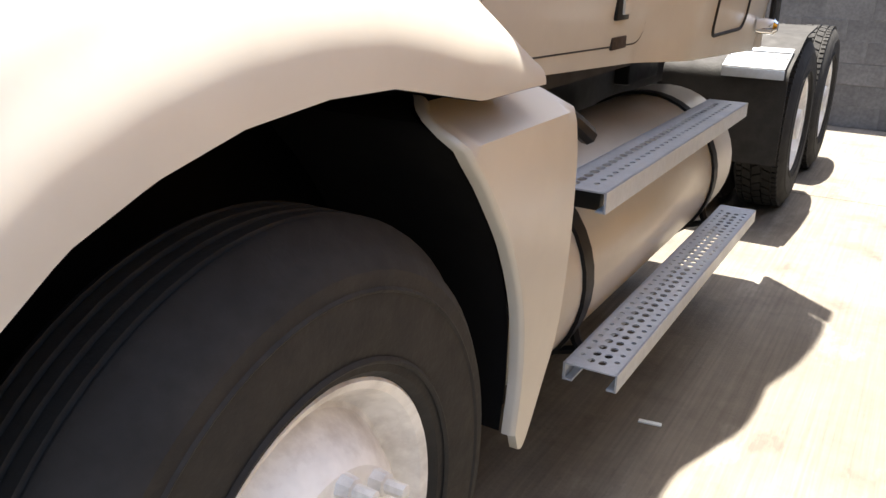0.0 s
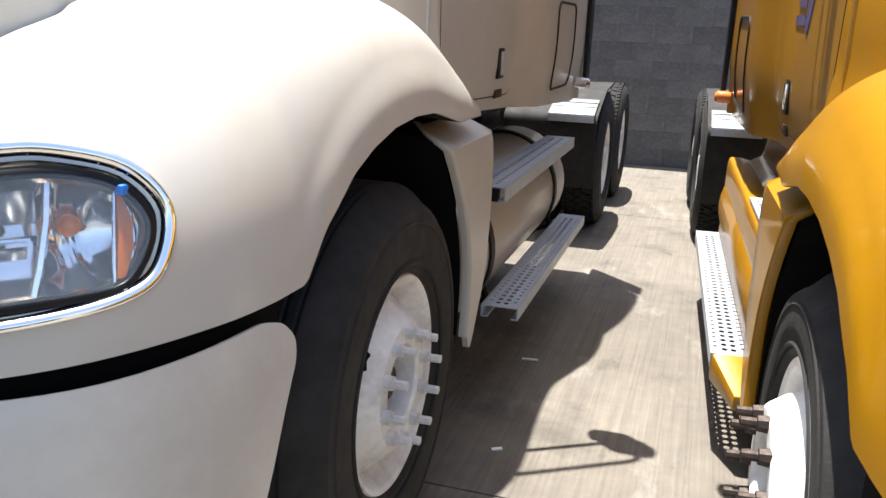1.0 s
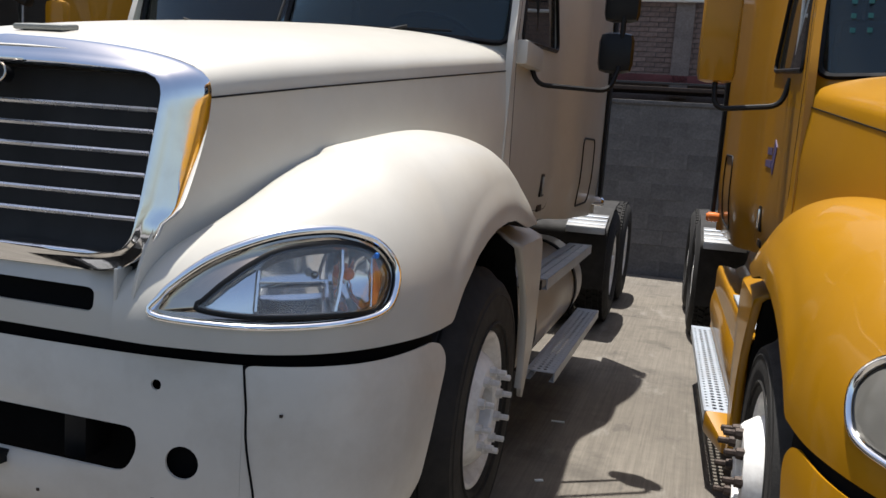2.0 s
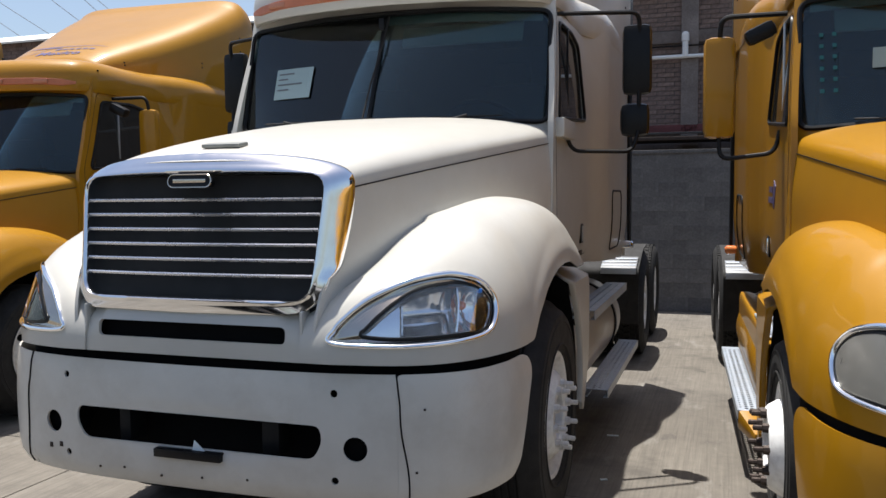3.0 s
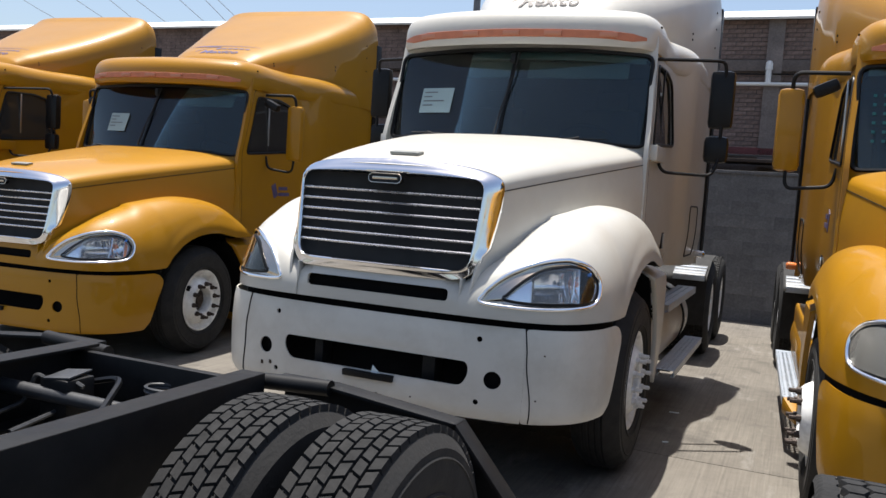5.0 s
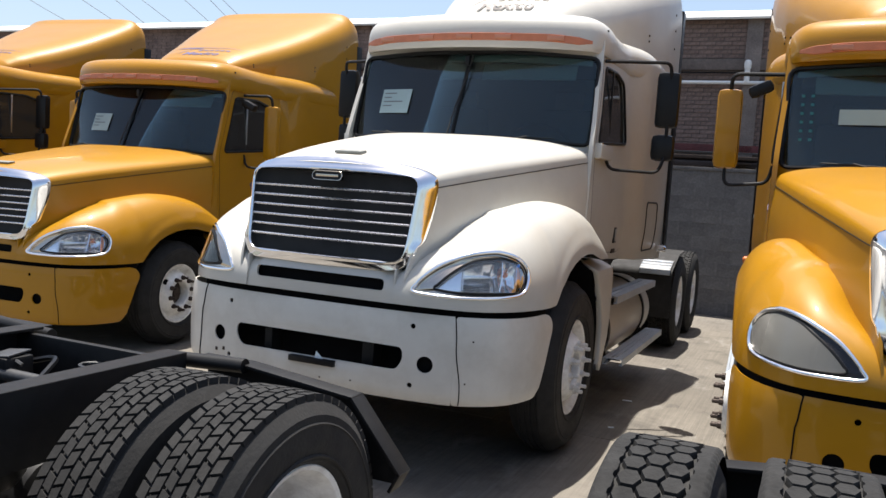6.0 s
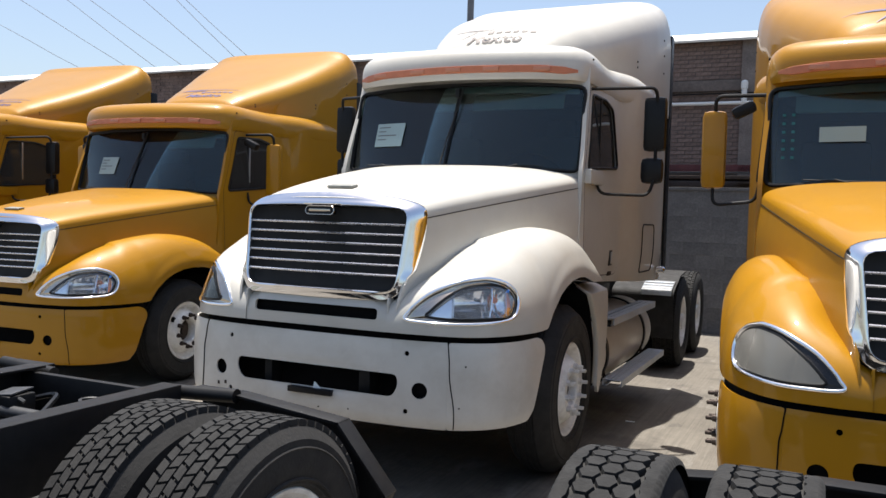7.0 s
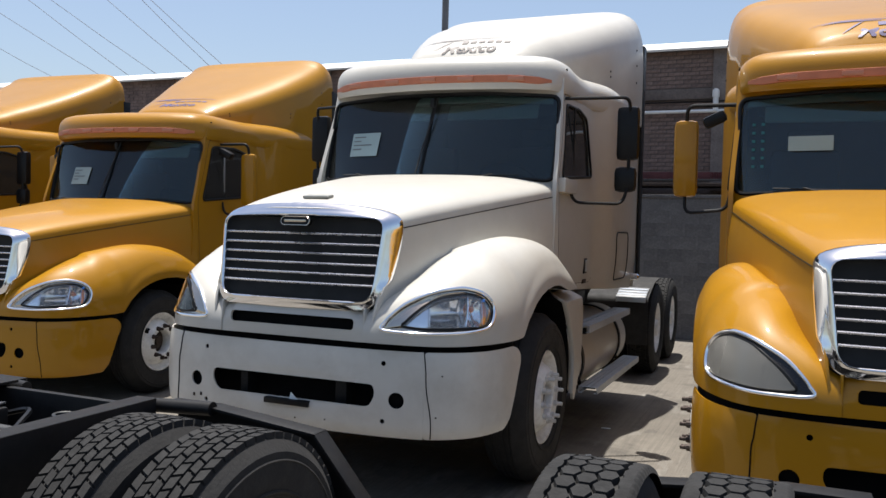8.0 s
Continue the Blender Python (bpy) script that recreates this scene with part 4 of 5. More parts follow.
    for s in (1, -1):
        bm = bmesh.new()
        tube(bm, [(s * 0.10, screen_y(0.1, 2.0) - 0.022, 1.99), (s * 0.45, screen_y(0.45, 2.01) - 0.02, 2.0), (s * 0.72, screen_y(0.72, 2.0) - 0.018, 2.008)], 0.005, 6)
        tube(bm, [(s * 0.42, screen_y(0.42, 2.0) - 0.036, 1.975), (s * 0.55, screen_y(0.5, 2.0) - 0.03, 2.01)], 0.007, 6)
        part("wiper", bm, RUBBER, t)
    bm = bmesh.new()
    tube(bm, [(0.035, screen_y(0.03, 2.60) - 0.03, 2.60), (0.02, screen_y(0.02, 2.42) - 0.028, 2.42), (-0.012, screen_y(0.0, 2.2) - 0.026, 2.20), (-0.025, screen_y(0.02, 2.0) - 0.03, 2.0)], 0.006, 6)
    part("wiper", bm, RUBBER, t)

    # visor, roof, lamps
    def visor(u, v):
        k = u * (len(VISOR_PLAN) - 1)
        x, y = curve_at(VISOR_PLAN, k)
        i = Vector((-x * 0.9, max(1.45 - y, 0.0), 0)).normalized()
        if v < 0.2:
            return Vector((x, y, 0)) + i * (0.012 + 0.09 * (1 - v / 0.2)) + Vector((0, 0, 2.635 + 0.02 * (1 - v / 0.2)))
        if v < 0.36:
            f = (v - 0.2) / 0.16
            return Vector((x, y, 0)) + i * (0.012 * (1 - f) ** 2) + Vector((0, 0, 2.635 + 0.05 * f))
        a = (v - 0.36) / 0.64 * math.pi / 2
        d, z = 0.30 * (1 - max(math.cos(a), 0.0) ** 0.62), 2.685 + 0.225 * math.sin(a) ** 0.62
        p = Vector((x, y, 0)) + i * d
        return Vector((p.x, p.y, z))
    bm = surface(visor, 100, 25)
    es = [e for e in bm.edges if e.is_boundary and all(v.co.z > 2.9095 for v in e.verts)]
    bmesh.ops.contextual_create(bm, geom=[v for v in bm.verts if any(e in es for e in v.link_edges)])
    bmesh.ops.triangulate(bm, faces=[f for f in bm.faces if len(f.verts) > 4])
    bmesh.ops.recalc_face_normals(bm, faces=bm.faces)
    roof = part("cab_roof", bm, paint, t, "", 40)
    for s in (1, -1):
        for z in (2.735, 2.815):
            part("visor_bolt", boxed((s * 0.95, 0.87, z), (0.014, 0.014, 0.014), 0.003), BLACK, roof)

    def strip(x, off, dz):
        ks = np.linspace(6.2, len(VISOR_PLAN) - 7.2, 200)
        xs = [curve_at(VISOR_PLAN, q) for q in ks]
        j = min(range(200), key=lambda q: abs(xs[q][0] - x))
        return Vector((xs[j][0], xs[j][1] - off, 2.711 + dz))
    bm = bmesh.new()
    xs = np.linspace(-0.895, 0.895, 41)
    rows_ = [[bm.verts.new(strip(x, off + 0.002, dz * (1 - smooth((abs(x) - 0.80) / 0.10) * 0.6) - 0.012 * smooth((abs(x) - 0.6) / 0.3))) for x in xs] for off, dz in ((-0.006, -0.030), (0.006, -0.026), (0.004, 0.022), (-0.012, 0.028))]
    for a, c in zip(rows_, rows_[1:]):
        for j in range(40):
            bm.faces.new((a[j], a[j + 1], c[j + 1], c[j]))
    bmesh.ops.recalc_face_normals(bm, faces=bm.faces)
    part("marker_strip", bm, RED_STRIP, t)
    for x in (-0.66, -0.3, 0.0, 0.3, 0.66):
        p = strip(x, 0.008, -0.004)
        part("marker_lamp", boxed(p, (0.12, 0.020, 0.034), 0.006, pose(0, 0, 0, 0, 0, 14 * x).to_3x3().to_4x4()), MARKER, t)

    # roof fairing over the sleeper, round in front and square behind
    def cap_corner(y):
        return lerp(0.58, 0.26, smooth((y - 1.1) / 1.9))

    def cap(u, v):
        y = lerp(1.10, 3.2, u ** 1.6)
        w, zt, zb = table_at(CAP_W, y), table_at(CAP_TOP, y), table_at(CAP_LOW, y)
        a = math.pi * v
        c, s = math.cos(a), math.sin(a)
        e = cap_corner(y)
        return Vector((w * math.copysign(abs(c) ** e, c), y, zb + (zt - zb) * max(s, 0) ** e))
    bm = surface(cap, 48, 48)
    rim_ = [e for e in bm.edges if e.is_boundary and all(v.co.y > 3.199 for v in e.verts)]
    bmesh.ops.contextual_create(bm, geom=rim_)
    bmesh.ops.recalc_face_normals(bm, faces=bm.faces)
    fair = part("roof_fairing", bm, paint, t, "tall rounded roof fairing with worn printed lettering", 40)
    for s in (1, -1):
        for y, z in ((1.45, 2.98), (1.45, 3.02), (2.3, 3.05), (2.3, 3.0), (2.9, 3.2), (2.9, 3.35), (2.9, 3.05)):
            u = ((y - 1.1) / 2.1) ** (1 / 1.6)
            v = min(np.linspace(0, 0.5, 80), key=lambda q: abs(cap(u, q).z - z))
            p = cap(u, v)
            part("rivet", boxed((s * p.x, p.y, p.z), (0.012, 0.014, 0.016), 0.002), BLACK, fair)
    # printed swoosh, a faded word as bars and one word that can be read
    decal = GREY_DECAL if paint is CREAM else BLUE_DECAL

    def on_cap(x, y, off=0.006):
        y += 0.45 * cap_back
        w_, zt, zb = table_at(CAP_W, y), table_at(CAP_TOP, y), table_at(CAP_LOW, y)
        e = cap_corner(y)
        return Vector((x, y - off * 0.7, zb + (zt - zb) * (1 - min(abs(x) / w_, 0.999) ** (2 / e)) ** (e / 2) + off * 0.7))
    strokes = [(-0.50, 1.43, 0.44, 1.40, 0.014), (-0.42, 1.405, -0.04, 1.375, 0.03), (-0.15, 1.37, -0.30, 1.21, 0.02)]
    strokes += [(-0.07 + 0.074 * i, 1.312, -0.02 + 0.074 * i, 1.316, 0.034 if i else 0.05) for i in range(6)]
    for xa, ya, xb, yb, h_ in strokes:
        bm = surface(lambda a, c: on_cap(lerp(xa, xb, c), lerp(ya, yb, c) + (a - 0.5) * h_ * (0.25 + 0.75 * min(1.0, 4 * c * (1 - c) + (h_ > 0.032)))), 3, 10)
        bmesh.ops.recalc_face_normals(bm, faces=bm.faces)
        part("lettering", bm, decal, fair)
    cu = bpy.data.curves.new("word", "FONT")
    cu.body, cu.size, cu.align_x, cu.shear = "Mexico", 0.140, "CENTER", 0.25
    cu.resolution_u, cu.offset = 3, 0.003
    tmp_ob = bpy.data.objects.new("word", cu)
    me = tmp_ob.to_mesh()
    bm = bmesh.new()
    bm.from_mesh(me)
    tmp_ob.to_mesh_clear()
    bpy.data.objects.remove(tmp_ob)
    bpy.data.curves.remove(cu)
    bmesh.ops.triangulate(bm, faces=bm.faces)
    for v in bm.verts:
        v.co = on_cap(0.025 + v.co.x * 1.15, 1.178 + v.co.y * 0.72, 0.006)
    part("lettering", bm, decal, fair)

    # cab inside
    part("dashboard", boxed((0, 0.78, 1.84), (1.74, 0.42, 0.24), 0.05), INTERIOR, t)
    part("curtain", boxed((0, 1.86, 2.2), (1.78, 0.04, 1.1), 0.01), INTERIOR, t)
    # added pale strip that stands for the lit header lining behind the glass
    bm = sheet([(-0.89, 2.548), (-0.4, 2.560), (0.4, 2.556), (0.89, 2.545), (0.885, 2.592), (0.4, 2.617), (-0.4, 2.617), (-0.885, 2.592)], [], lambda x, z: Vector((x, screen_y(x, z) + 0.02, z)), 0.003, 0.1)
    part("shade_band", bm, VISOR_GREY, t, "pale strip for the lit header lining along the top of the windscreen")
    part("headliner", boxed((0, 1.35, 2.62), (1.66, 1.1, 0.03), 0.01), INTERIOR, t)
    for s in (1, -1):
        bm = bmesh.new()
        box(bm, (s * 0.48, 1.45, 1.70), (0.5, 0.5, 0.16), 0.05)
        box(bm, (s * 0.48, 1.68, 2.02), (0.48, 0.14, 0.62), 0.06)
        box(bm, (s * 0.48, 1.70, 2.40), (0.26, 0.09, 0.16), 0.04)
        part("seat", bm, INTERIOR, t)
        part("sun_visor", boxed((s * 0.42, 0.74, 2.50), (0.72, 0.02, 0.13), 0.01, pose(0, 0, 0, -25).to_3x3().to_4x4()), VISOR_GREY, t)
    bm = bmesh.new()
    c0, n0 = Vector((0.46, 1.04, 2.0)), pose(0, 0, 0, -35).to_3x3()
    tube(bm, [c0 + n0 @ Vector((0.23 * math.cos(2 * math.pi * i / 28), 0.23 * math.sin(2 * math.pi * i / 28), 0)) for i in range(28)], 0.014, 6, True)
    tube(bm, [c0 + n0 @ Vector((-0.22, 0, 0)), c0, c0 + n0 @ Vector((0.22, 0, 0))], 0.012, 6)
    tube(bm, [c0, c0 + n0 @ Vector((0, 0, -0.3))], 0.03, 8)
    part("steering_wheel", bm, BLACK, t)

    # auction sheet behind the screen, on the far side from the wheel
    x0, x1, z0, z1 = (-0.695, -0.42, 2.154, 2.338) if paint is CREAM else (-0.54, -0.28, 2.15, 2.33) if not hazy else (-0.64, -0.385, 2.245, 2.337)
    bm = sheet([(x0, z0), (x1, z0), (x1, z1), (x0, z1)], [], lambda x, z: Vector((x, screen_y(x, z0 if hazy else z) - 0.006, z)), 0.002, 0.06)
    paper = part("notice", bm, NOTICE, t, "white printed notice taped to the windscreen")
    if not hazy:
        for i, (a, c) in enumerate(((0.08, 0.5), (0.08, 0.35), (0.08, 0.75), (0.08, 0.4))):
            z = z1 - 0.035 - i * 0.032
            bm = sheet([(lerp(x0, x1, a), z), (lerp(x0, x1, c), z), (lerp(x0, x1, c), z + 0.008), (lerp(x0, x1, a), z + 0.008)], [],
                       lambda x, q: Vector((x, screen_y(x, q) - 0.009, q)), 0.001, 0.06)
            part("print_line", bm, INK, paper)
    else:
        for i in range(6):
            for xx in (-0.845, -0.79):
                z = 2.15 + 0.055 * i
                part("screen_sticker", boxed((xx, screen_y(xx, z) - 0.006, z), (0.022, 0.002, 0.018), 0, pose(0, 0, 0, 0, 0, 25).to_3x3().to_4x4()), TEAL, t)

    # mirrors
    for s in (1, -1):
        bm, low_arm = bmesh.new(), bmesh.new()
        if tall_mirror:
            tube(bm, rounded([(s * 0.96, 1.03, 2.60), (s * 1.29, 1.03, 2.60), (s * 1.295, 1.06, 2.48)], 0.06), 0.014, 8)
            tube(low_arm, rounded([(s * 0.985, 1.03, 1.99), (s * 1.01, 1.03, 1.87), (s * 1.29, 1.03, 1.84), (s * 1.295, 1.06, 2.0)], 0.06), 0.012, 8)
        else:
            tube(bm, rounded([(s * 0.95, 0.86, 2.60), (s * 1.37, 1.14, 2.635), (s * 1.375, 1.17, 2.52), (s * 1.37, 1.17, 1.93)], 0.06), 0.013, 8)
            tube(low_arm, rounded([(s * 0.985, 0.90, 1.95), (s * 1.02, 0.92, 1.83), (s * 1.34, 1.12, 1.83), (s * 1.37, 1.16, 1.95)], 0.06), 0.012, 8)
        mirror = part("mirror", bm, DARK_STEEL, t, "wing mirror on a tubular bracket")
        part("lower_arm", low_arm, DARK_STEEL, mirror)
        if not tall_mirror:
            part("arm_base", boxed((s * (side_x(0.86, 1.92) + 0.018), 0.79, 1.945), (0.062, 0.36, 0.105), 0.014), paint, mirror)
        if tall_mirror:
            part("housing", boxed((s * 1.295, 1.06, 2.228), (0.165, 0.10, 0.545), 0.045), paint, mirror)
            part("lower_mirror", boxed((s * 1.10, 0.93, 2.49), (0.16, 0.09, 0.08), 0.03, pose(0, 0, 0, 0, s * 25, 0).to_3x3().to_4x4()), BLACK, mirror)
        else:
            part("housing", boxed((s * 1.357, 1.20, 2.37), (0.17, 0.09, 0.41), 0.04), BLACK, mirror)
            part("lower_mirror", boxed((s * 1.345, 1.20, 2.02), (0.17, 0.09, 0.195), 0.045), BLACK, mirror)

    # wheel skirt behind the front wheel
    inner_ = [(0.40, 1.19), (0.33, 1.152), (0.43, 1.035), (0.53, 0.90), (0.595, 0.75), (0.61, 0.60), (0.59, 0.46)]
    outer_ = [(0.606, 0.418), (0.64, 0.42), (0.72, 0.53), (0.79, 0.64), (0.825, 0.82), (0.83, 1.0), (0.815, 1.09), (0.78, 1.19)]
    arcs = [tuple(curve_at(inner_, q)) for q in np.linspace(0, 6, 30)]
    sk = arcs + [tuple(curve_at(outer_, q)) for q in np.linspace(0, 7, 26)]

    def skirt_x(z):
        return 1.138 - 0.12 * max(0.0, (z - 1.135) / 0.055) ** 1.2
    bm = sheet(sk[::-1], [], lambda y, z: Vector((skirt_x(z), y, z)), 0.02, 0.03)
    rows_ = []
    for dx, off in ((0.0, 0.0), (-0.004, 0.006), (-0.012, 0.009), (-0.03, 0.009)):
        row = []
        for j, (y, z) in enumerate(arcs):
            p0, p1 = arcs[max(j - 1, 0)], arcs[min(j + 1, len(arcs) - 1)]
            ln = math.hypot(p1[0] - p0[0], p1[1] - p0[1])
            row.append(bm.verts.new((skirt_x(z) + dx, y + (p1[1] - p0[1]) / ln * off, z - (p1[0] - p0[0]) / ln * off)))
        rows_.append(row)
    for r0, r1 in zip(rows_, rows_[1:]):
        for j in range(len(arcs) - 1):
            bm.faces.new((r0[j], r1[j], r1[j + 1], r0[j + 1]))
    pair("wheel_skirt", bm, paint, t, angle=60)
    # added black sheet for the shade inside the skirt's front edge
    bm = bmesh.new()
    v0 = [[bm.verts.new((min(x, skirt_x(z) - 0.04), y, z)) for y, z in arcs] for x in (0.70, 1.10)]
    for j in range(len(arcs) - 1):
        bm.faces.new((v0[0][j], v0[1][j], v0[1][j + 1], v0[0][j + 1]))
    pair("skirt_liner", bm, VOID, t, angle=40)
    # wheel housing with its shade as near-black colour, running inwards from the lip of the arch
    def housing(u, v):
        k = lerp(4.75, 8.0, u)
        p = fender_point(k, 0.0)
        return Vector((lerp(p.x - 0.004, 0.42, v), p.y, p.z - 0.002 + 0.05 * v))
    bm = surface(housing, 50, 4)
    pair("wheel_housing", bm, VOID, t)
    # added black sheets that stand for the dark depth of the wheel well
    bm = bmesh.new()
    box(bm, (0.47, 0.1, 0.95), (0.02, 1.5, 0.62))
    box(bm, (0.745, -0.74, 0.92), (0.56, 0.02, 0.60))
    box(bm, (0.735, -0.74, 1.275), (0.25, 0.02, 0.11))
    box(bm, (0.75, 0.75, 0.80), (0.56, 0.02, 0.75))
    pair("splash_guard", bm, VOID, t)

    # tanks, steps
    for s in (1, -1):
        bm = bmesh.new()
        lathe(bm, [(0.92, 0.0001), (0.93, 0.24), (0.95, 0.295), (0.98, 0.312), (2.92, 0.312), (2.95, 0.295), (2.97, 0.24), (2.975, 0.0001)], 40)
        bmesh.ops.transform(bm, matrix=Matrix.Translation((s * 0.755, 0, 0.60)) @ Matrix.Rotation(radians(90), 4, "Z"), verts=bm.verts)
        bmesh.ops.recalc_face_normals(bm, faces=bm.faces)
        tank = part("fuel_tank", bm, paint, t, "painted cylindrical fuel tank held by dark straps")
        for y in () if fairing else (1.16, 2.58):
            bm = bmesh.new()
            lathe(bm, [(y - 0.03, 0.313), (y - 0.03, 0.324), (y + 0.03, 0.324), (y + 0.03, 0.313)], 40, True)
            bmesh.ops.transform(bm, matrix=Matrix.Translation((s * 0.755, 0, 0.60)) @ Matrix.Rotation(radians(90), 4, "Z"), verts=bm.verts)
            bmesh.ops.recalc_face_normals(bm, faces=bm.faces)
            part("strap", bm, DARK_STEEL, tank)
            part("bracket", boxed((s * 1.01, y, 0.842), (0.16, 0.03, 0.05), 0.004), DARK_STEEL, tank)
            bm = bmesh.new()
            tube(bm, rounded([(s * 1.03, y + 0.02, 0.48), (s * 1.05, y + 0.02, 0.405), (s * 1.17, y + 0.02, 0.407)], 0.03), 0.016, 6)
            tube(bm, [(s * 0.82, y + 0.02, 0.33), (s * 1.07, y + 0.02, 0.405)], 0.014, 6)
            part("step_bracket", bm, DARK_STEEL, tank)
        a, c = (0.985, 1.135) if s > 0 else (-1.135, -0.985)
        if fairing:
            a, c = (0.885, 1.03) if s > 0 else (-1.03, -0.885)
        perforated(t, "upper_step", a, c, 0.98 if fairing else 1.05, 1.80 if fairing else 2.72, 0.882 if fairing else 0.895, 0.012 if fairing else 0.055,
                   [(s * (1.035 - 0.08 * fairing), 0.013, 1.6, 0.047), (s * (1.085 - 0.08 * fairing), 0.0085, 1.5, 0.047)], label="perforated aluminium tread plate over the tank")
        a, c = (1.04, 1.168) if fairing else (1.075, 1.217)
        if s < 0:
            a, c = -c, -a
        mid = (a + c) / 2
        perforated(t, "lower_step", a, c, 1.09 if fairing else 1.02, 2.91 if fairing else 2.80, 0.44 if fairing else 0.434, 0.05, [(mid + q, r_, st, 0.046) for q, r_, st in ((-0.016, 0.0115, 1.2), (0.016, 0.0115, 1.2), (-0.048, 0.008, 1.0), (0.048, 0.008, 1.0))], label="perforated aluminium lower step")
        if fairing:
            prof = [(1.02, 0.28), (1.045, 0.36), (1.045, 0.55), (1.045, 0.74), (1.04, 0.85), (1.0, 0.865), (0.88, 0.87), (0.84, 1.10)]
            bm = surface(lambda u, v: Vector((s * curve_at(prof, v * 7)[0], lerp(0.84, 2.95, u), curve_at(prof, v * 7)[1])), 14, 28)
            part("side_fairing", thick(bm, 0.012), paint, t)
            for y, q in ((1.01, 1), (2.99, -1)):
                bm = bmesh.new()
                box(bm, (s * 1.09, y, 0.385), (0.155, 0.20, 0.11), 0.02)
                for v in bm.verts:
                    if (v.co.y - y) * q < 0:
                        v.co.z -= 0.075 if v.co.z > 0.385 else 0.03
                        v.co.x -= s * 0.07 * (abs(v.co.x) > 1.09)
                part("step_end", bm, paint, t)

    # frame, axles, fifth wheel
    bm = boxed((0.335, 2.9, 0.88), (0.07, 7.3, 0.25), 0.008)
    pair("frame_rail", bm, DARK_STEEL, t)
    part("frame_crossmember", boxed((0, 0.4, 0.88), (0.60, 0.14, 0.20), 0.006), DARK_STEEL, t)
    for y in (2.0, 3.6, 5.2, 6.45):
        part("frame_crossmember", boxed((0, y, 0.88), (0.60, 0.14, 0.20), 0.006), DARK_STEEL, t)
    bm = bmesh.new()
    box(bm, (0, 5.15, 1.08), (0.9, 0.95, 0.07), 0.03)
    box(bm, (0, 5.15, 1.02), (0.98, 0.3, 0.10), 0.02)
    part("fifth_wheel", bm, DARK_STEEL, t)
    for y in (FRONT_AXLE + axle, AXLE_1, AXLE_2):
        bm = bmesh.new()
        tube(bm, [(-0.85, y, wz), (0.85, y, wz)], 0.06, 12)
        if y > 1:
            lathe(bm, [(-0.25, 0.0001), (-0.2, 0.15), (0.0, 0.2), (0.2, 0.15), (0.25, 0.0001)], 16)
            bmesh.ops.translate(bm, vec=(0, 0, 0), verts=bm.verts)
        part("axle", bm if y < 1 else _moved_diff(bm, y, wz), DARK_STEEL, t)
    w = build_wheel(t, radius, rim, (track, FRONT_AXLE + axle, wz), 0.0, "steer", nuts=front_nuts or WHEEL_WHITE, label="white steel front wheel with protruding lug nuts", bulge=0.065 if fairing else 0.02)
    copy_wheel(w, t, (-track, FRONT_AXLE + axle, wz), math.pi)
    w = build_wheel(t, rear, 0.285, (0.985, AXLE_1, ground_at(AXLE_1) + rear), 0.0, "drive", tread=BLOCKS, label="white dished rear wheel")
    for s in (1, -1):
        for y in (AXLE_1, AXLE_2):
            if (s, y) != (1, AXLE_1):
                copy_wheel(w, t, (s * 0.985, y, ground_at(y) + rear), 0.0 if s > 0 else math.pi)
            copy_wheel(w, t, (s * 0.655, y, ground_at(y) + rear), math.pi if s > 0 else 0.0)
    # quarter fenders before the rear wheels
    for s in (1, -1):
        bm = bmesh.new()
        up = ground_at(AXLE_1) + rear - 0.515
        pr = rounded([(AXLE_1 - 0.75, 0, up + 0.40), (AXLE_1 - 0.75, 0, up + 0.90), (AXLE_1 - 0.30, 0, up + 1.06), (AXLE_1 + 0.10, 0, up + 1.09)], 0.06)
        pr = [(p[1] * 0 + p[0], p[2]) for p in pr]
        vs = [[bm.verts.new((s * x, y, z)) for y, z in pr] for x in (0.46, 1.12)]
        for j in range(len(pr) - 1):
            bm.faces.new((vs[0][j], vs[1][j], vs[1][j + 1], vs[0][j + 1]))
        part("quarter_fender", thick(bm, 0.012), RUBBER, t)
        plate = part("deck_plate", boxed((s * 0.94, AXLE_1 - 0.65, up + 0.955), (0.32, 0.26, 0.010), 0.003, Matrix.Rotation(math.atan2(0.16, 0.45), 4, "X")), DECK, t, "bright aluminium tread plate")
        part("lip", boxed((s * 0.94, AXLE_1 - 0.77, up + 0.885), (0.32, 0.012, 0.05), 0.003), STEP_STEEL, plate)
        for q in (-0.07, 0.0, 0.07):
            part("rib", boxed((s * 0.94, AXLE_1 - 0.65 + q * 0.908, up + 0.961 + q * 0.36), (0.31, 0.018, 0.012), 0.003, Matrix.Rotation(math.atan2(0.16, 0.45), 4, "X")), STEP_STEEL, plate)
    # chrome cylinder and cables behind the sleeper, below the cab
    part("battery_box", boxed((0.0, 3.55, 0.98), (0.9, 0.5, 0.30), 0.02), BLACK, t)
    bm = bmesh.new()
    tube(bm, rounded([(0.72, 1.02, 1.20), (0.88, 1.12, 1.10), (0.93, 1.27, 1.03), (0.95, 1.40, 0.955)], 0.06), 0.028, 8)
    pair("hose", bm, BLACK, t)
    # a fairing set further back, with a higher tail
    if cap_back:
        for o in [fair] + list(fair.children):
            for v in o.data.vertices:
                f = min(max((v.co.y - 1.1) / 2.0, 0.0), 1.0)
                v.co.y += cap_back * (1 - 0.75 * f)
                v.co.z += cap_up * f * (v.co.z > 2.9) - 0.30 * (1 - f) * max(0.0, v.co.z - 2.90)
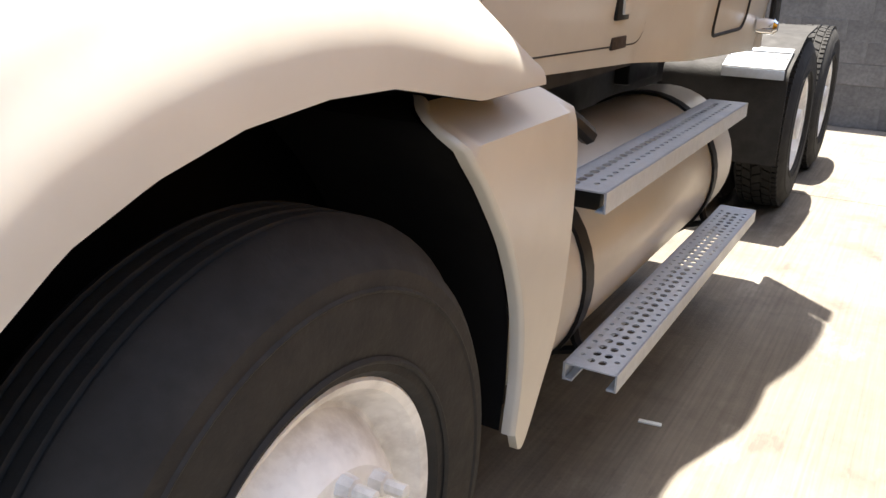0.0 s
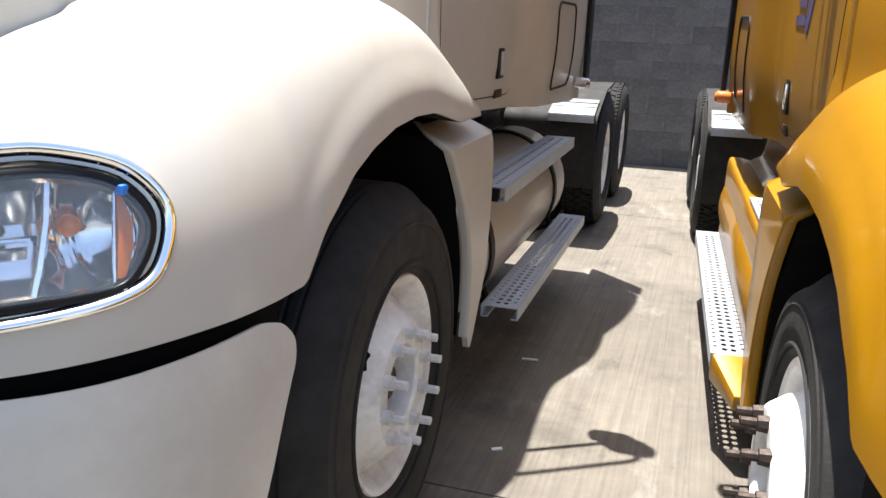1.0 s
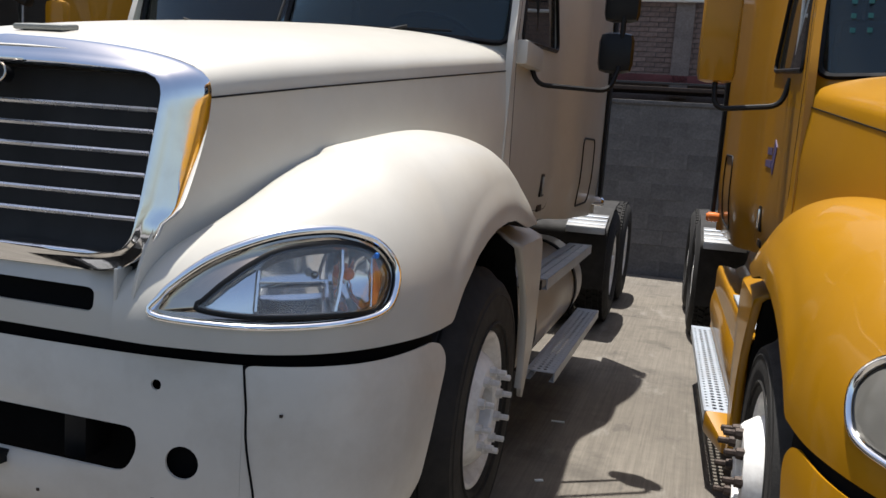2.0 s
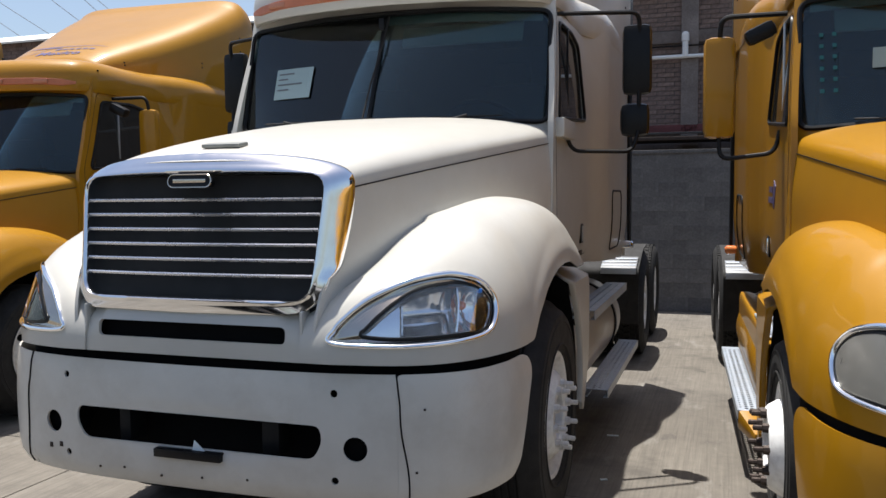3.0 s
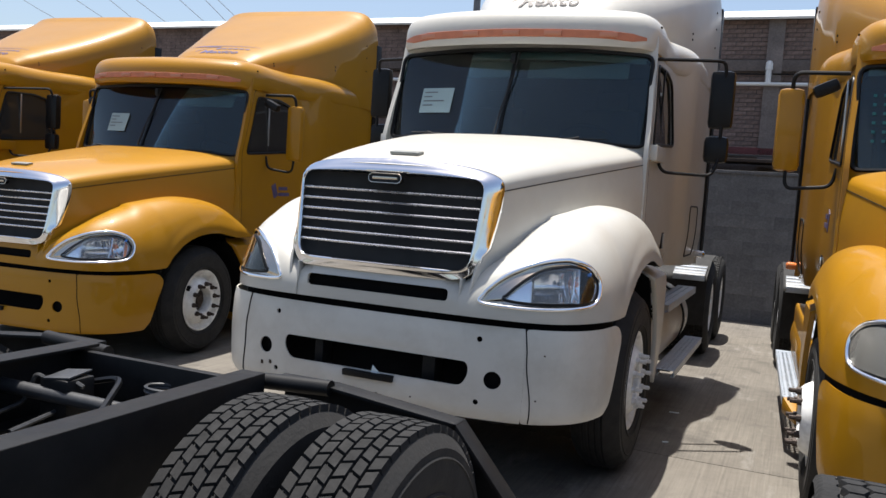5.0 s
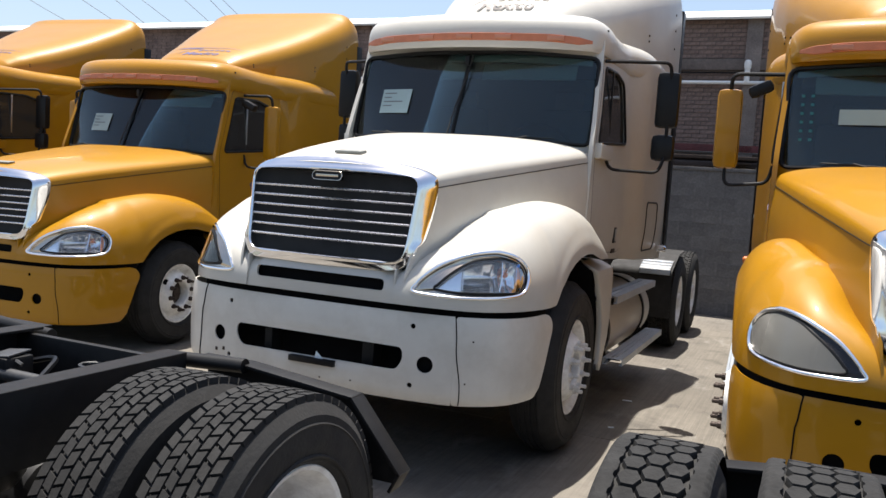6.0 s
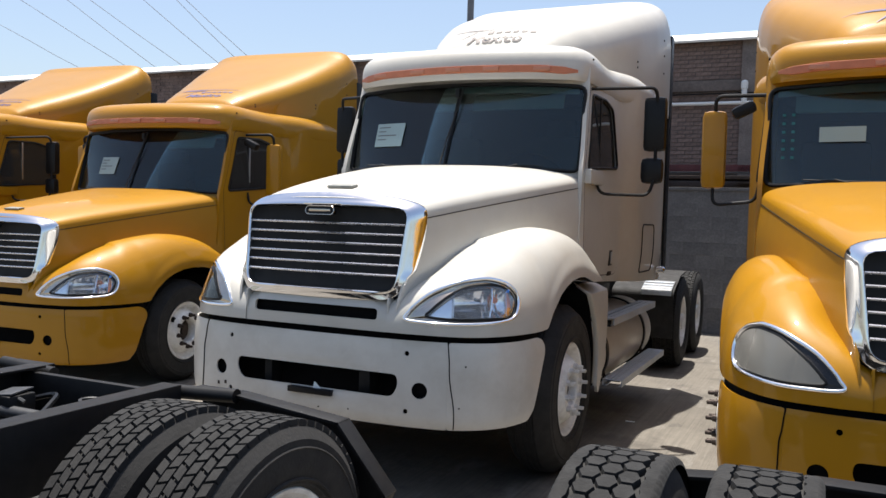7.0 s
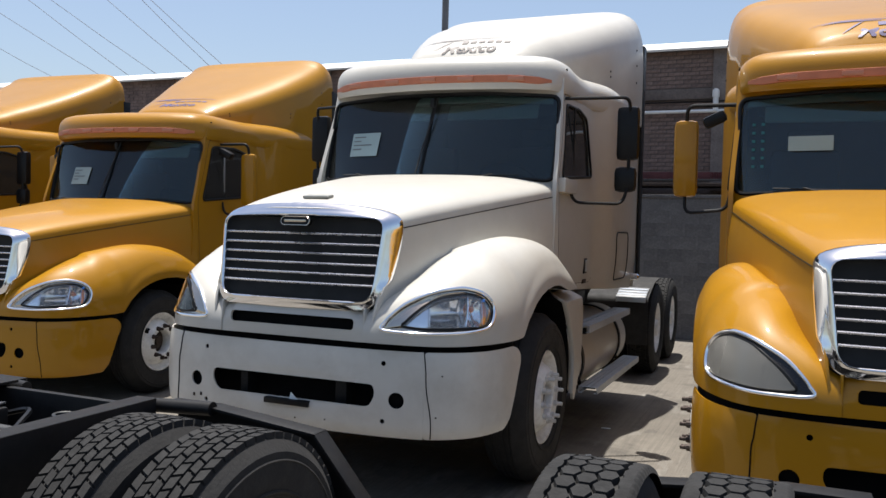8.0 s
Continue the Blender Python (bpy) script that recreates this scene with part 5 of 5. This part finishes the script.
    # wings set closer together
    if narrow:
        near = [o for o in t.children if o.name.split(".")[0] in ("fender", "headlight", "bumper", "wheel_skirt", "skirt_liner", "wheel_housing")]
        for o in near + [c for o in near for c in o.children]:
            for v in o.data.vertices:
                v.co.x -= math.copysign(narrow * smooth((abs(v.co.x) - 0.75) / 0.3), v.co.x)
    return t


def _moved_diff(bm, y, z):
    for v in bm.verts:
        if abs(v.co.y) < 0.3 and abs(v.co.z) < 0.3:
            v.co += Vector((0, y, z))
    return bm


FRONT_AXLE, AXLE_1, AXLE_2 = -0.03, 4.60, 5.82
BLOCKS = block_tread([(-0.115, -0.083, 80, 0.0, 0.0), (-0.078, -0.030, 46, 0.2, 0.9), (-0.025, 0.025, 46, 0.6, -0.9), (0.030, 0.078, 46, 0.1, 0.9), (0.083, 0.115, 80, 0.5, 0.0)], 0.010)
BLOCKS_FINE = block_tread([(-0.105, -0.0715, 62, 0.0, 1.0), (-0.0685, -0.0365, 62, 0.5, -0.7), (-0.0335, -0.0015, 62, 0.2, 1.0), (0.0015, 0.0335, 62, 0.75, -0.7), (0.0365, 0.0685, 62, 0.35, 1.0), (0.0715, 0.105, 62, 0.9, -0.7)], 0.0055)


# ---- ground and walls ----
bm = bmesh.new()
bmesh.ops.create_grid(bm, x_segments=2, y_segments=2, size=600)
ground = tagged(part("ground", bm, MORTAR, None, at=(0, 0, -0.012)), "grey concrete yard", "ground", kind="structure")
pavement = new("pavement")
tagged(pavement, "worn pale concrete slabs with thin joints", "pavement", kind="structure")
XJ = [-17.2, -13.4, -9.4, -5.5, -1.75, 2.25, 6.1, 9.9]
YJ = [-12.7, -8.7, -4.15, 0.40, 4.97, 7.79]
for a, c in zip(XJ, XJ[1:]):
    for d, e in zip(YJ, YJ[1:]):
        bm = boxed((0, 0, -0.03), (c - a - 0.008, e - d - 0.008, 0.06), 0.004)
        part("slab", bm, CONCRETE, pavement, at=((a + c) / 2, (d + e) / 2, 0))
for x, y, l, r in ((1.18, 1.575, 0.075, 8), (1.24, 0.70, 0.04, 30)):
    tagged(part("paper_scrap", boxed((0, 0, 0.004), (l, 0.018, 0.006), 0.002), PAPER, None, at=(x, y, 0), turn=(0, 0, radians(r))), "small white scrap lying on the concrete", "litter")

# ---- lorries ----
white = build_truck("truck", CREAM, (0, 0, 0), hub_up=0.007, label="cream white sleeper tractor with chrome grille, empty fog lamp holes")
right = build_truck("truck", YELLOW, (3.163, 0.006, -0.099), radius=0.495, rim=0.285, track=0.945, narrow=0.035, hazy=True, tall_mirror=True, fairing=True, front_nuts=RUST, yaw=radians(2.88), pitch=radians(1.3), bumper_up=0.0,
                    label="yellow sleeper tractor with hazy headlights and tall mirrors")
left = build_truck("truck", YELLOW, (-3.986, 0.95, -0.188), radius=0.48, rim=0.265, axle=-0.06, cap_back=0.22, cap_up=0.08, yaw=radians(2.81), pitch=radians(0.8), tall_mirror=True, front_nuts=RUST, label="yellow sleeper tractor with clear headlights, notice in windscreen")
third = build_truck("truck", YELLOW, (-7.60, 1.05, -0.18), radius=0.50, rim=0.27, cap_back=0.22, cap_up=0.08, yaw=radians(2.5), pitch=radians(0.8), front_nuts=RUST, label="yellow sleeper tractor with black mirrors beside a yellow one")


# ---- lorry chassis in front ----
def build_chassis(at, tread, label, width=0.25, tube_end=True, R=0.50):
    """The bare tail of a tractor, frame end towards +y; the origin lies under the last axle."""
    t = new("truck_chassis")
    t.location = at
    tagged(t, label, "truck chassis", "parked chassis")
    w = build_wheel(t, R, 0.285, (1.05, 0, R), 0.0, "drive", tread=tread, label="white dished wheel with deep tread tyre", width=width)
    for s in (1, -1):
        for y in (0.0, -1.32):
            if (s, y) != (1, 0.0):
                copy_wheel(w, t, (s * 1.05, y, R), 0.0 if s > 0 else math.pi)
            copy_wheel(w, t, (s * 0.72, y, R), math.pi if s > 0 else 0.0)
    for s in (1, -1):
        bm = bmesh.new()
        box(bm, (s * 0.40, -1.92, 0.835), (0.012, 4.65, 0.24), 0.003)
        for z in (0.72, 0.95):
            box(bm, (s * 0.36, -1.92, z), (0.09, 4.65, 0.012), 0.003)
        part("frame_rail", bm, DARK_STEEL, t)
        # mudguard bracket: bar with a folded plate that drops behind the tyres
        bm = bmesh.new()
        out = [(0.41, 0.93), (0.62, 0.93), (1.07, 0.885), (1.265, 0.66), (1.235, 0.60), (1.13, 0.60), (0.80, 0.66), (0.62, 0.70), (0.41, 0.76)]
        loop = out if s > 0 else [(-x, z) for x, z in out[::-1]]
        loop = [(s * abs(x), z) for x, z in loop]
        bm = sheet(loop, [], lambda x, z: Vector((x, 0.52, z)), 0.008, 0.3)
        pts = [(s * x, 0.52, z) for x, z in out[:5]]
        for p, q in zip(pts, pts[1:]):
            a, c = Vector(p), Vector(q)
            d = c - a
            box(bm, (a + c) / 2 + Vector((0, -0.035, 0)), (d.length + 0.01, 0.08, 0.012), 0.002, Matrix.Rotation(-math.atan2(d.z, d.x), 4, "Y"))
        part("mudguard", bm, DARK_STEEL, t, "black folded steel mudguard plate")
        if tube_end:
            bm = bmesh.new()
            tube(bm, [(s * 0.30, 0.43, 0.918), (s * 0.48, 0.44, 0.925), (s * 0.62, 0.45, 0.93), (s * 0.63, 0.45, 0.93)], 0.027, 12)
            part("guard_bar", bm, DARK_STEEL, t)
    for y in (0.36, -0.66, -2.0, -3.4):
        part("crossmember", boxed((0, y, 0.835), (0.78, 0.10 if y < 0.3 else 0.03, 0.20), 0.004), DARK_STEEL, t)
    for y in (0.0, -1.32):
        bm = bmesh.new()
        tube(bm, [(-0.9, y, R), (0.9, y, R)], 0.07, 12)
        part("axle", bm, DARK_STEEL, t)
        bm = bmesh.new()
        lathe(bm, [(-0.28, 0.0001), (-0.22, 0.14), (0.0, 0.19), (0.22, 0.14), (0.28, 0.0001)], 18)
        bmesh.ops.recalc_face_normals(bm, faces=bm.faces)
        part("differential", bm, DARK_STEEL, t, at=(0, y, R))
        for s in (1, -1):
            bm = bmesh.new()
            lathe(bm, [(-0.08, 0.0001), (-0.08, 0.07), (-0.01, 0.085), (0.01, 0.085), (0.07, 0.07), (0.075, 0.0001)], 18)
            bmesh.ops.recalc_face_normals(bm, faces=bm.faces)
            part("brake_chamber", bm, DARK_STEEL, t, at=(s * 0.22, y + 0.22, 0.70), turn=(0, 0, radians(70)))
            bm = bmesh.new()
            lathe(bm, [(-0.10, 0.0001), (-0.10, 0.10), (-0.06, 0.125), (0.06, 0.125), (0.10, 0.10), (0.10, 0.0001)], 20)
            bmesh.ops.recalc_face_normals(bm, faces=bm.faces)
            part("air_spring", bm, BLACK, t, at=(s * 0.20, y - 0.25, 0.72), turn=(0, radians(90), 0))
    bm = boxed((-0.18, 0.14, 0.84), (0.12, 0.12, 0.13), 0.012)
    part("valve_box", bm, DARK_STEEL, t)
    part("valve_cover", boxed((-0.18, 0.14, 0.909), (0.10, 0.115, 0.008), 0.003, pose(0, 0, 0, 4, -6, 8).to_3x3().to_4x4()), GREY_METAL, t, "scuffed bent cover plate")
    for i, (x0, y0, x1, y1) in enumerate(((-0.35, -0.1, 0.1, -0.3), (0.0, -0.45, 0.36, -0.2), (-0.36, -0.75, 0.2, -0.5), (-0.2, 0.25, 0.3, -0.1))):
        bm = bmesh.new()
        tube(bm, rounded([(x0, y0, 0.86), (lerp(x0, x1, 0.3), y0, 0.90), (lerp(x0, x1, 0.7), y1, 0.82), (x1, y1, 0.85)], 0.1), 0.011, 6)
        part("air_line", bm, BLACK, t)
    bm = bmesh.new()
    tube(bm, [(-0.39, 0.06, 0.86), (0.36, 0.16, 0.82)], 0.024, 10)
    part("torque_rod", bm, GREY_METAL, t)
    bm = bmesh.new()
    tube(bm, [(0.10 + 0.085 * math.cos(q), 0.30 + 0.055 * math.sin(q), 0.855 + 0.012 * q / 6.3) for q in np.linspace(0, 11.5, 40)], 0.007, 6)
    part("hose_coil", bm, GREY_METAL, t)
    for q in (-0.26, -0.10):
        bm = bmesh.new()
        tube(bm, rounded([(q, 0.13, 0.88), (q - 0.04, 0.12, 0.90), (q - 0.07, 0.10, 0.80), (q - 0.05, -0.1, 0.78)], 0.03), 0.008, 6)
        part("air_line", bm, GREY_METAL, t)
    return t


near_left = build_chassis((-0.03, -3.17, 0), BLOCKS_FINE, "black tractor chassis tail with dual block-tread tyres")
near_right = build_chassis((3.19, -3.21, 0), hex_tread(56), "black tractor chassis tail with dual six-sided-lug tyres", 0.235, False, 0.53)


# ---- block wall, brick building, pole and wires ----
def piece_mesh(name, w, d, h, mat, bevel):
    me = bpy.data.meshes.new(name)
    bm = boxed((0, 0, 0), (w, d, h), bevel)
    bm.to_mesh(me)
    bm.free()
    me.materials.append(mat)
    return me


def masonry(parent, mesh, name, x_lo, x_hi, near_lo, near_hi, z_lo, z_hi, w, h, joint, y, size, mat, gaps=()):
    """Running bond: pieces near the aisle are parts, the rest one joined mesh."""
    rng = random.Random(5)
    verts, faces = [], []
    rows = int(round((z_hi - z_lo) / h))
    for r in range(rows):
        z = z_lo + (r + 0.5) * h
        x = x_lo - (w / 2 if r % 2 else 0)
        while x < x_hi:
            xc = x + w / 2
            dy = rng.uniform(-0.004, 0.004)
            skip = any(a < xc < c and d < z < e for a, c, d, e in gaps)
            if not skip:
                if near_lo < xc < near_hi:
                    o = new(name, mesh)
                    o.parent = parent
                    o.location = (xc, y + dy, z)
                else:
                    b0 = len(verts)
                    for sx in (-1, 1):
                        for sy in (-1, 1):
                            for sz in (-1, 1):
                                verts.append((xc + sx * size[0] / 2, y + dy + sy * size[1] / 2, z + sz * size[2] / 2))
                    faces += [tuple(b0 + q for q in f) for f in ((0, 1, 3, 2), (4, 6, 7, 5), (0, 4, 5, 1), (2, 3, 7, 6), (0, 2, 6, 4), (1, 5, 7, 3))]
            x += w
    if verts:
        me = bpy.data.meshes.new(name + "_courses")
        me.from_pydata(verts, [], faces)
        me.materials.append(mat)
        o = new(name + "_courses", me)
        o.parent = parent
        tagged(o, kind="stuff")


wall = tagged(part("wall_back", boxed((-4.0, 7.905, 1.07), (30.0, 0.19, 2.14), 0.0), MORTAR, None), "bare grey concrete block wall", "wall", kind="structure")
wall_cap = part("cap_rail", boxed((-4.0, 7.90, 2.165), (30.0, 0.22, 0.05), 0.006), BLOCK, wall)
block = piece_mesh("block", 0.393, 0.034, 0.189, BLOCK, 0.003)
masonry(wall, block, "block", -18.6, 10.6, -0.6, 3.6, 0.0, 2.14, 0.40, 0.1945, 0.01, 7.825, (0.392, 0.04, 0.186), BLOCK)

house = tagged(part("wall_brick", boxed((-4.0, 9.0, 2.30), (34.0, 0.20, 4.6), 0.0), DARK_MORTAR, None), "unplastered red brick building with pale roof edge", "wall", kind="structure")
brick = piece_mesh("brick", 0.235, 0.03, 0.058, BRICK, 0.004)
masonry(house, brick, "brick", -20.6, 12.4, 0.15, 1.95, 2.5, 4.577, 0.247, 0.067, 0.01, 8.906, (0.235, 0.03, 0.058), BRICK, gaps=((-30, 30, 3.78, 3.98),))
part("beam", boxed((-4.0, 8.88, 3.87), (34.0, 0.06, 0.17), 0.006), DARK_MORTAR, house)
for x in (-16.5, -13.0, -9.5, -6.0, -2.4, 1.35, 4.8, 8.3):
    part("column", boxed((x, 8.88, 3.45), (0.24, 0.07, 2.3), 0.006), COLUMN, house)
part("roof_edge", boxed((-4.0, 8.92, 4.66), (34.2, 0.42, 0.04), 0.006, Matrix.Rotation(radians(24), 4, "X")), COPING, house)
bm = bmesh.new()
tube(bm, [(-21, 8.80, 3.58), (13, 8.80, 3.58)], 0.029, 10)
tube(bm, [(1.29, 8.80, 3.58), (1.29, 8.80, 3.86)], 0.042, 10)
tube(bm, [(1.29, 8.80, 3.80), (1.29, 8.80, 3.885)], 0.055, 10)
bmesh.ops.create_uvsphere(bm, u_segments=12, v_segments=8, radius=0.055, matrix=pose(1.29, 8.80, 3.885))
pipe = tagged(part("drain_pipe", bm, PIPE, None), "white plastic pipe fixed along the brick wall", "pipe")
bm = bmesh.new()
tube(bm, [(-21, 8.84, 3.74), (13, 8.84, 3.74)], 0.012, 6)
tagged(part("wall_cable", bm, BLACK, None), "thin black cable along the brick wall", "cable")
ledge = tagged(part("ledge", boxed((-4.0, 8.45, 2.36), (30.0, 0.7, 0.05), 0.01), RUST, None), "rusty sheet ledge behind the block wall", "ledge", kind="structure")
part("painted_band", boxed((-4.0, 8.86, 2.54), (30.0, 0.03, 0.13), 0.004), DARK_RED, house)
part("ledge_edge", boxed((-4.0, 8.09, 2.43), (30.0, 0.02, 0.03), 0.004), GREY_METAL, ledge)

bm = bmesh.new()
tube(bm, [(-5.70, 14.0, 0), (-5.70, 14.0, 10.5)], 0.085, 10)
tagged(part("utility_pole", bm, POLE, None), "plain grey concrete utility pole behind the building", "pole")

# high-voltage wires: each runs on past both ends of what shows of it
for x0, z0, x1, z1 in ((-39.1, 16.7, -32.5, 11.6), (-42.9, 16.9, -35.1, 11.4), (-39.7, 16.6, -33.5, 11.5), (-48.4, 17.4, -37.7, 11.1), (-50.7, 17.6, -40.2, 11.1),
                       (-53.6, 16.8, -42.0, 10.9), (-53.5, 14.1, -48.2, 11.8)):
    a, c = Vector((x0, 40, z0)), Vector((x1, 40, z1))
    d = c - a
    bm = bmesh.new()
    tube(bm, [a - d * 2.5, a - d, a, lerp(a, c, 0.5) - Vector((0, 0, 0.05)), c, c + d * 0.8], 0.022, 5)
    tagged(part("power_line", bm, CABLE, None), "thin grey overhead power line against the sky", "cable", "overhead wires")
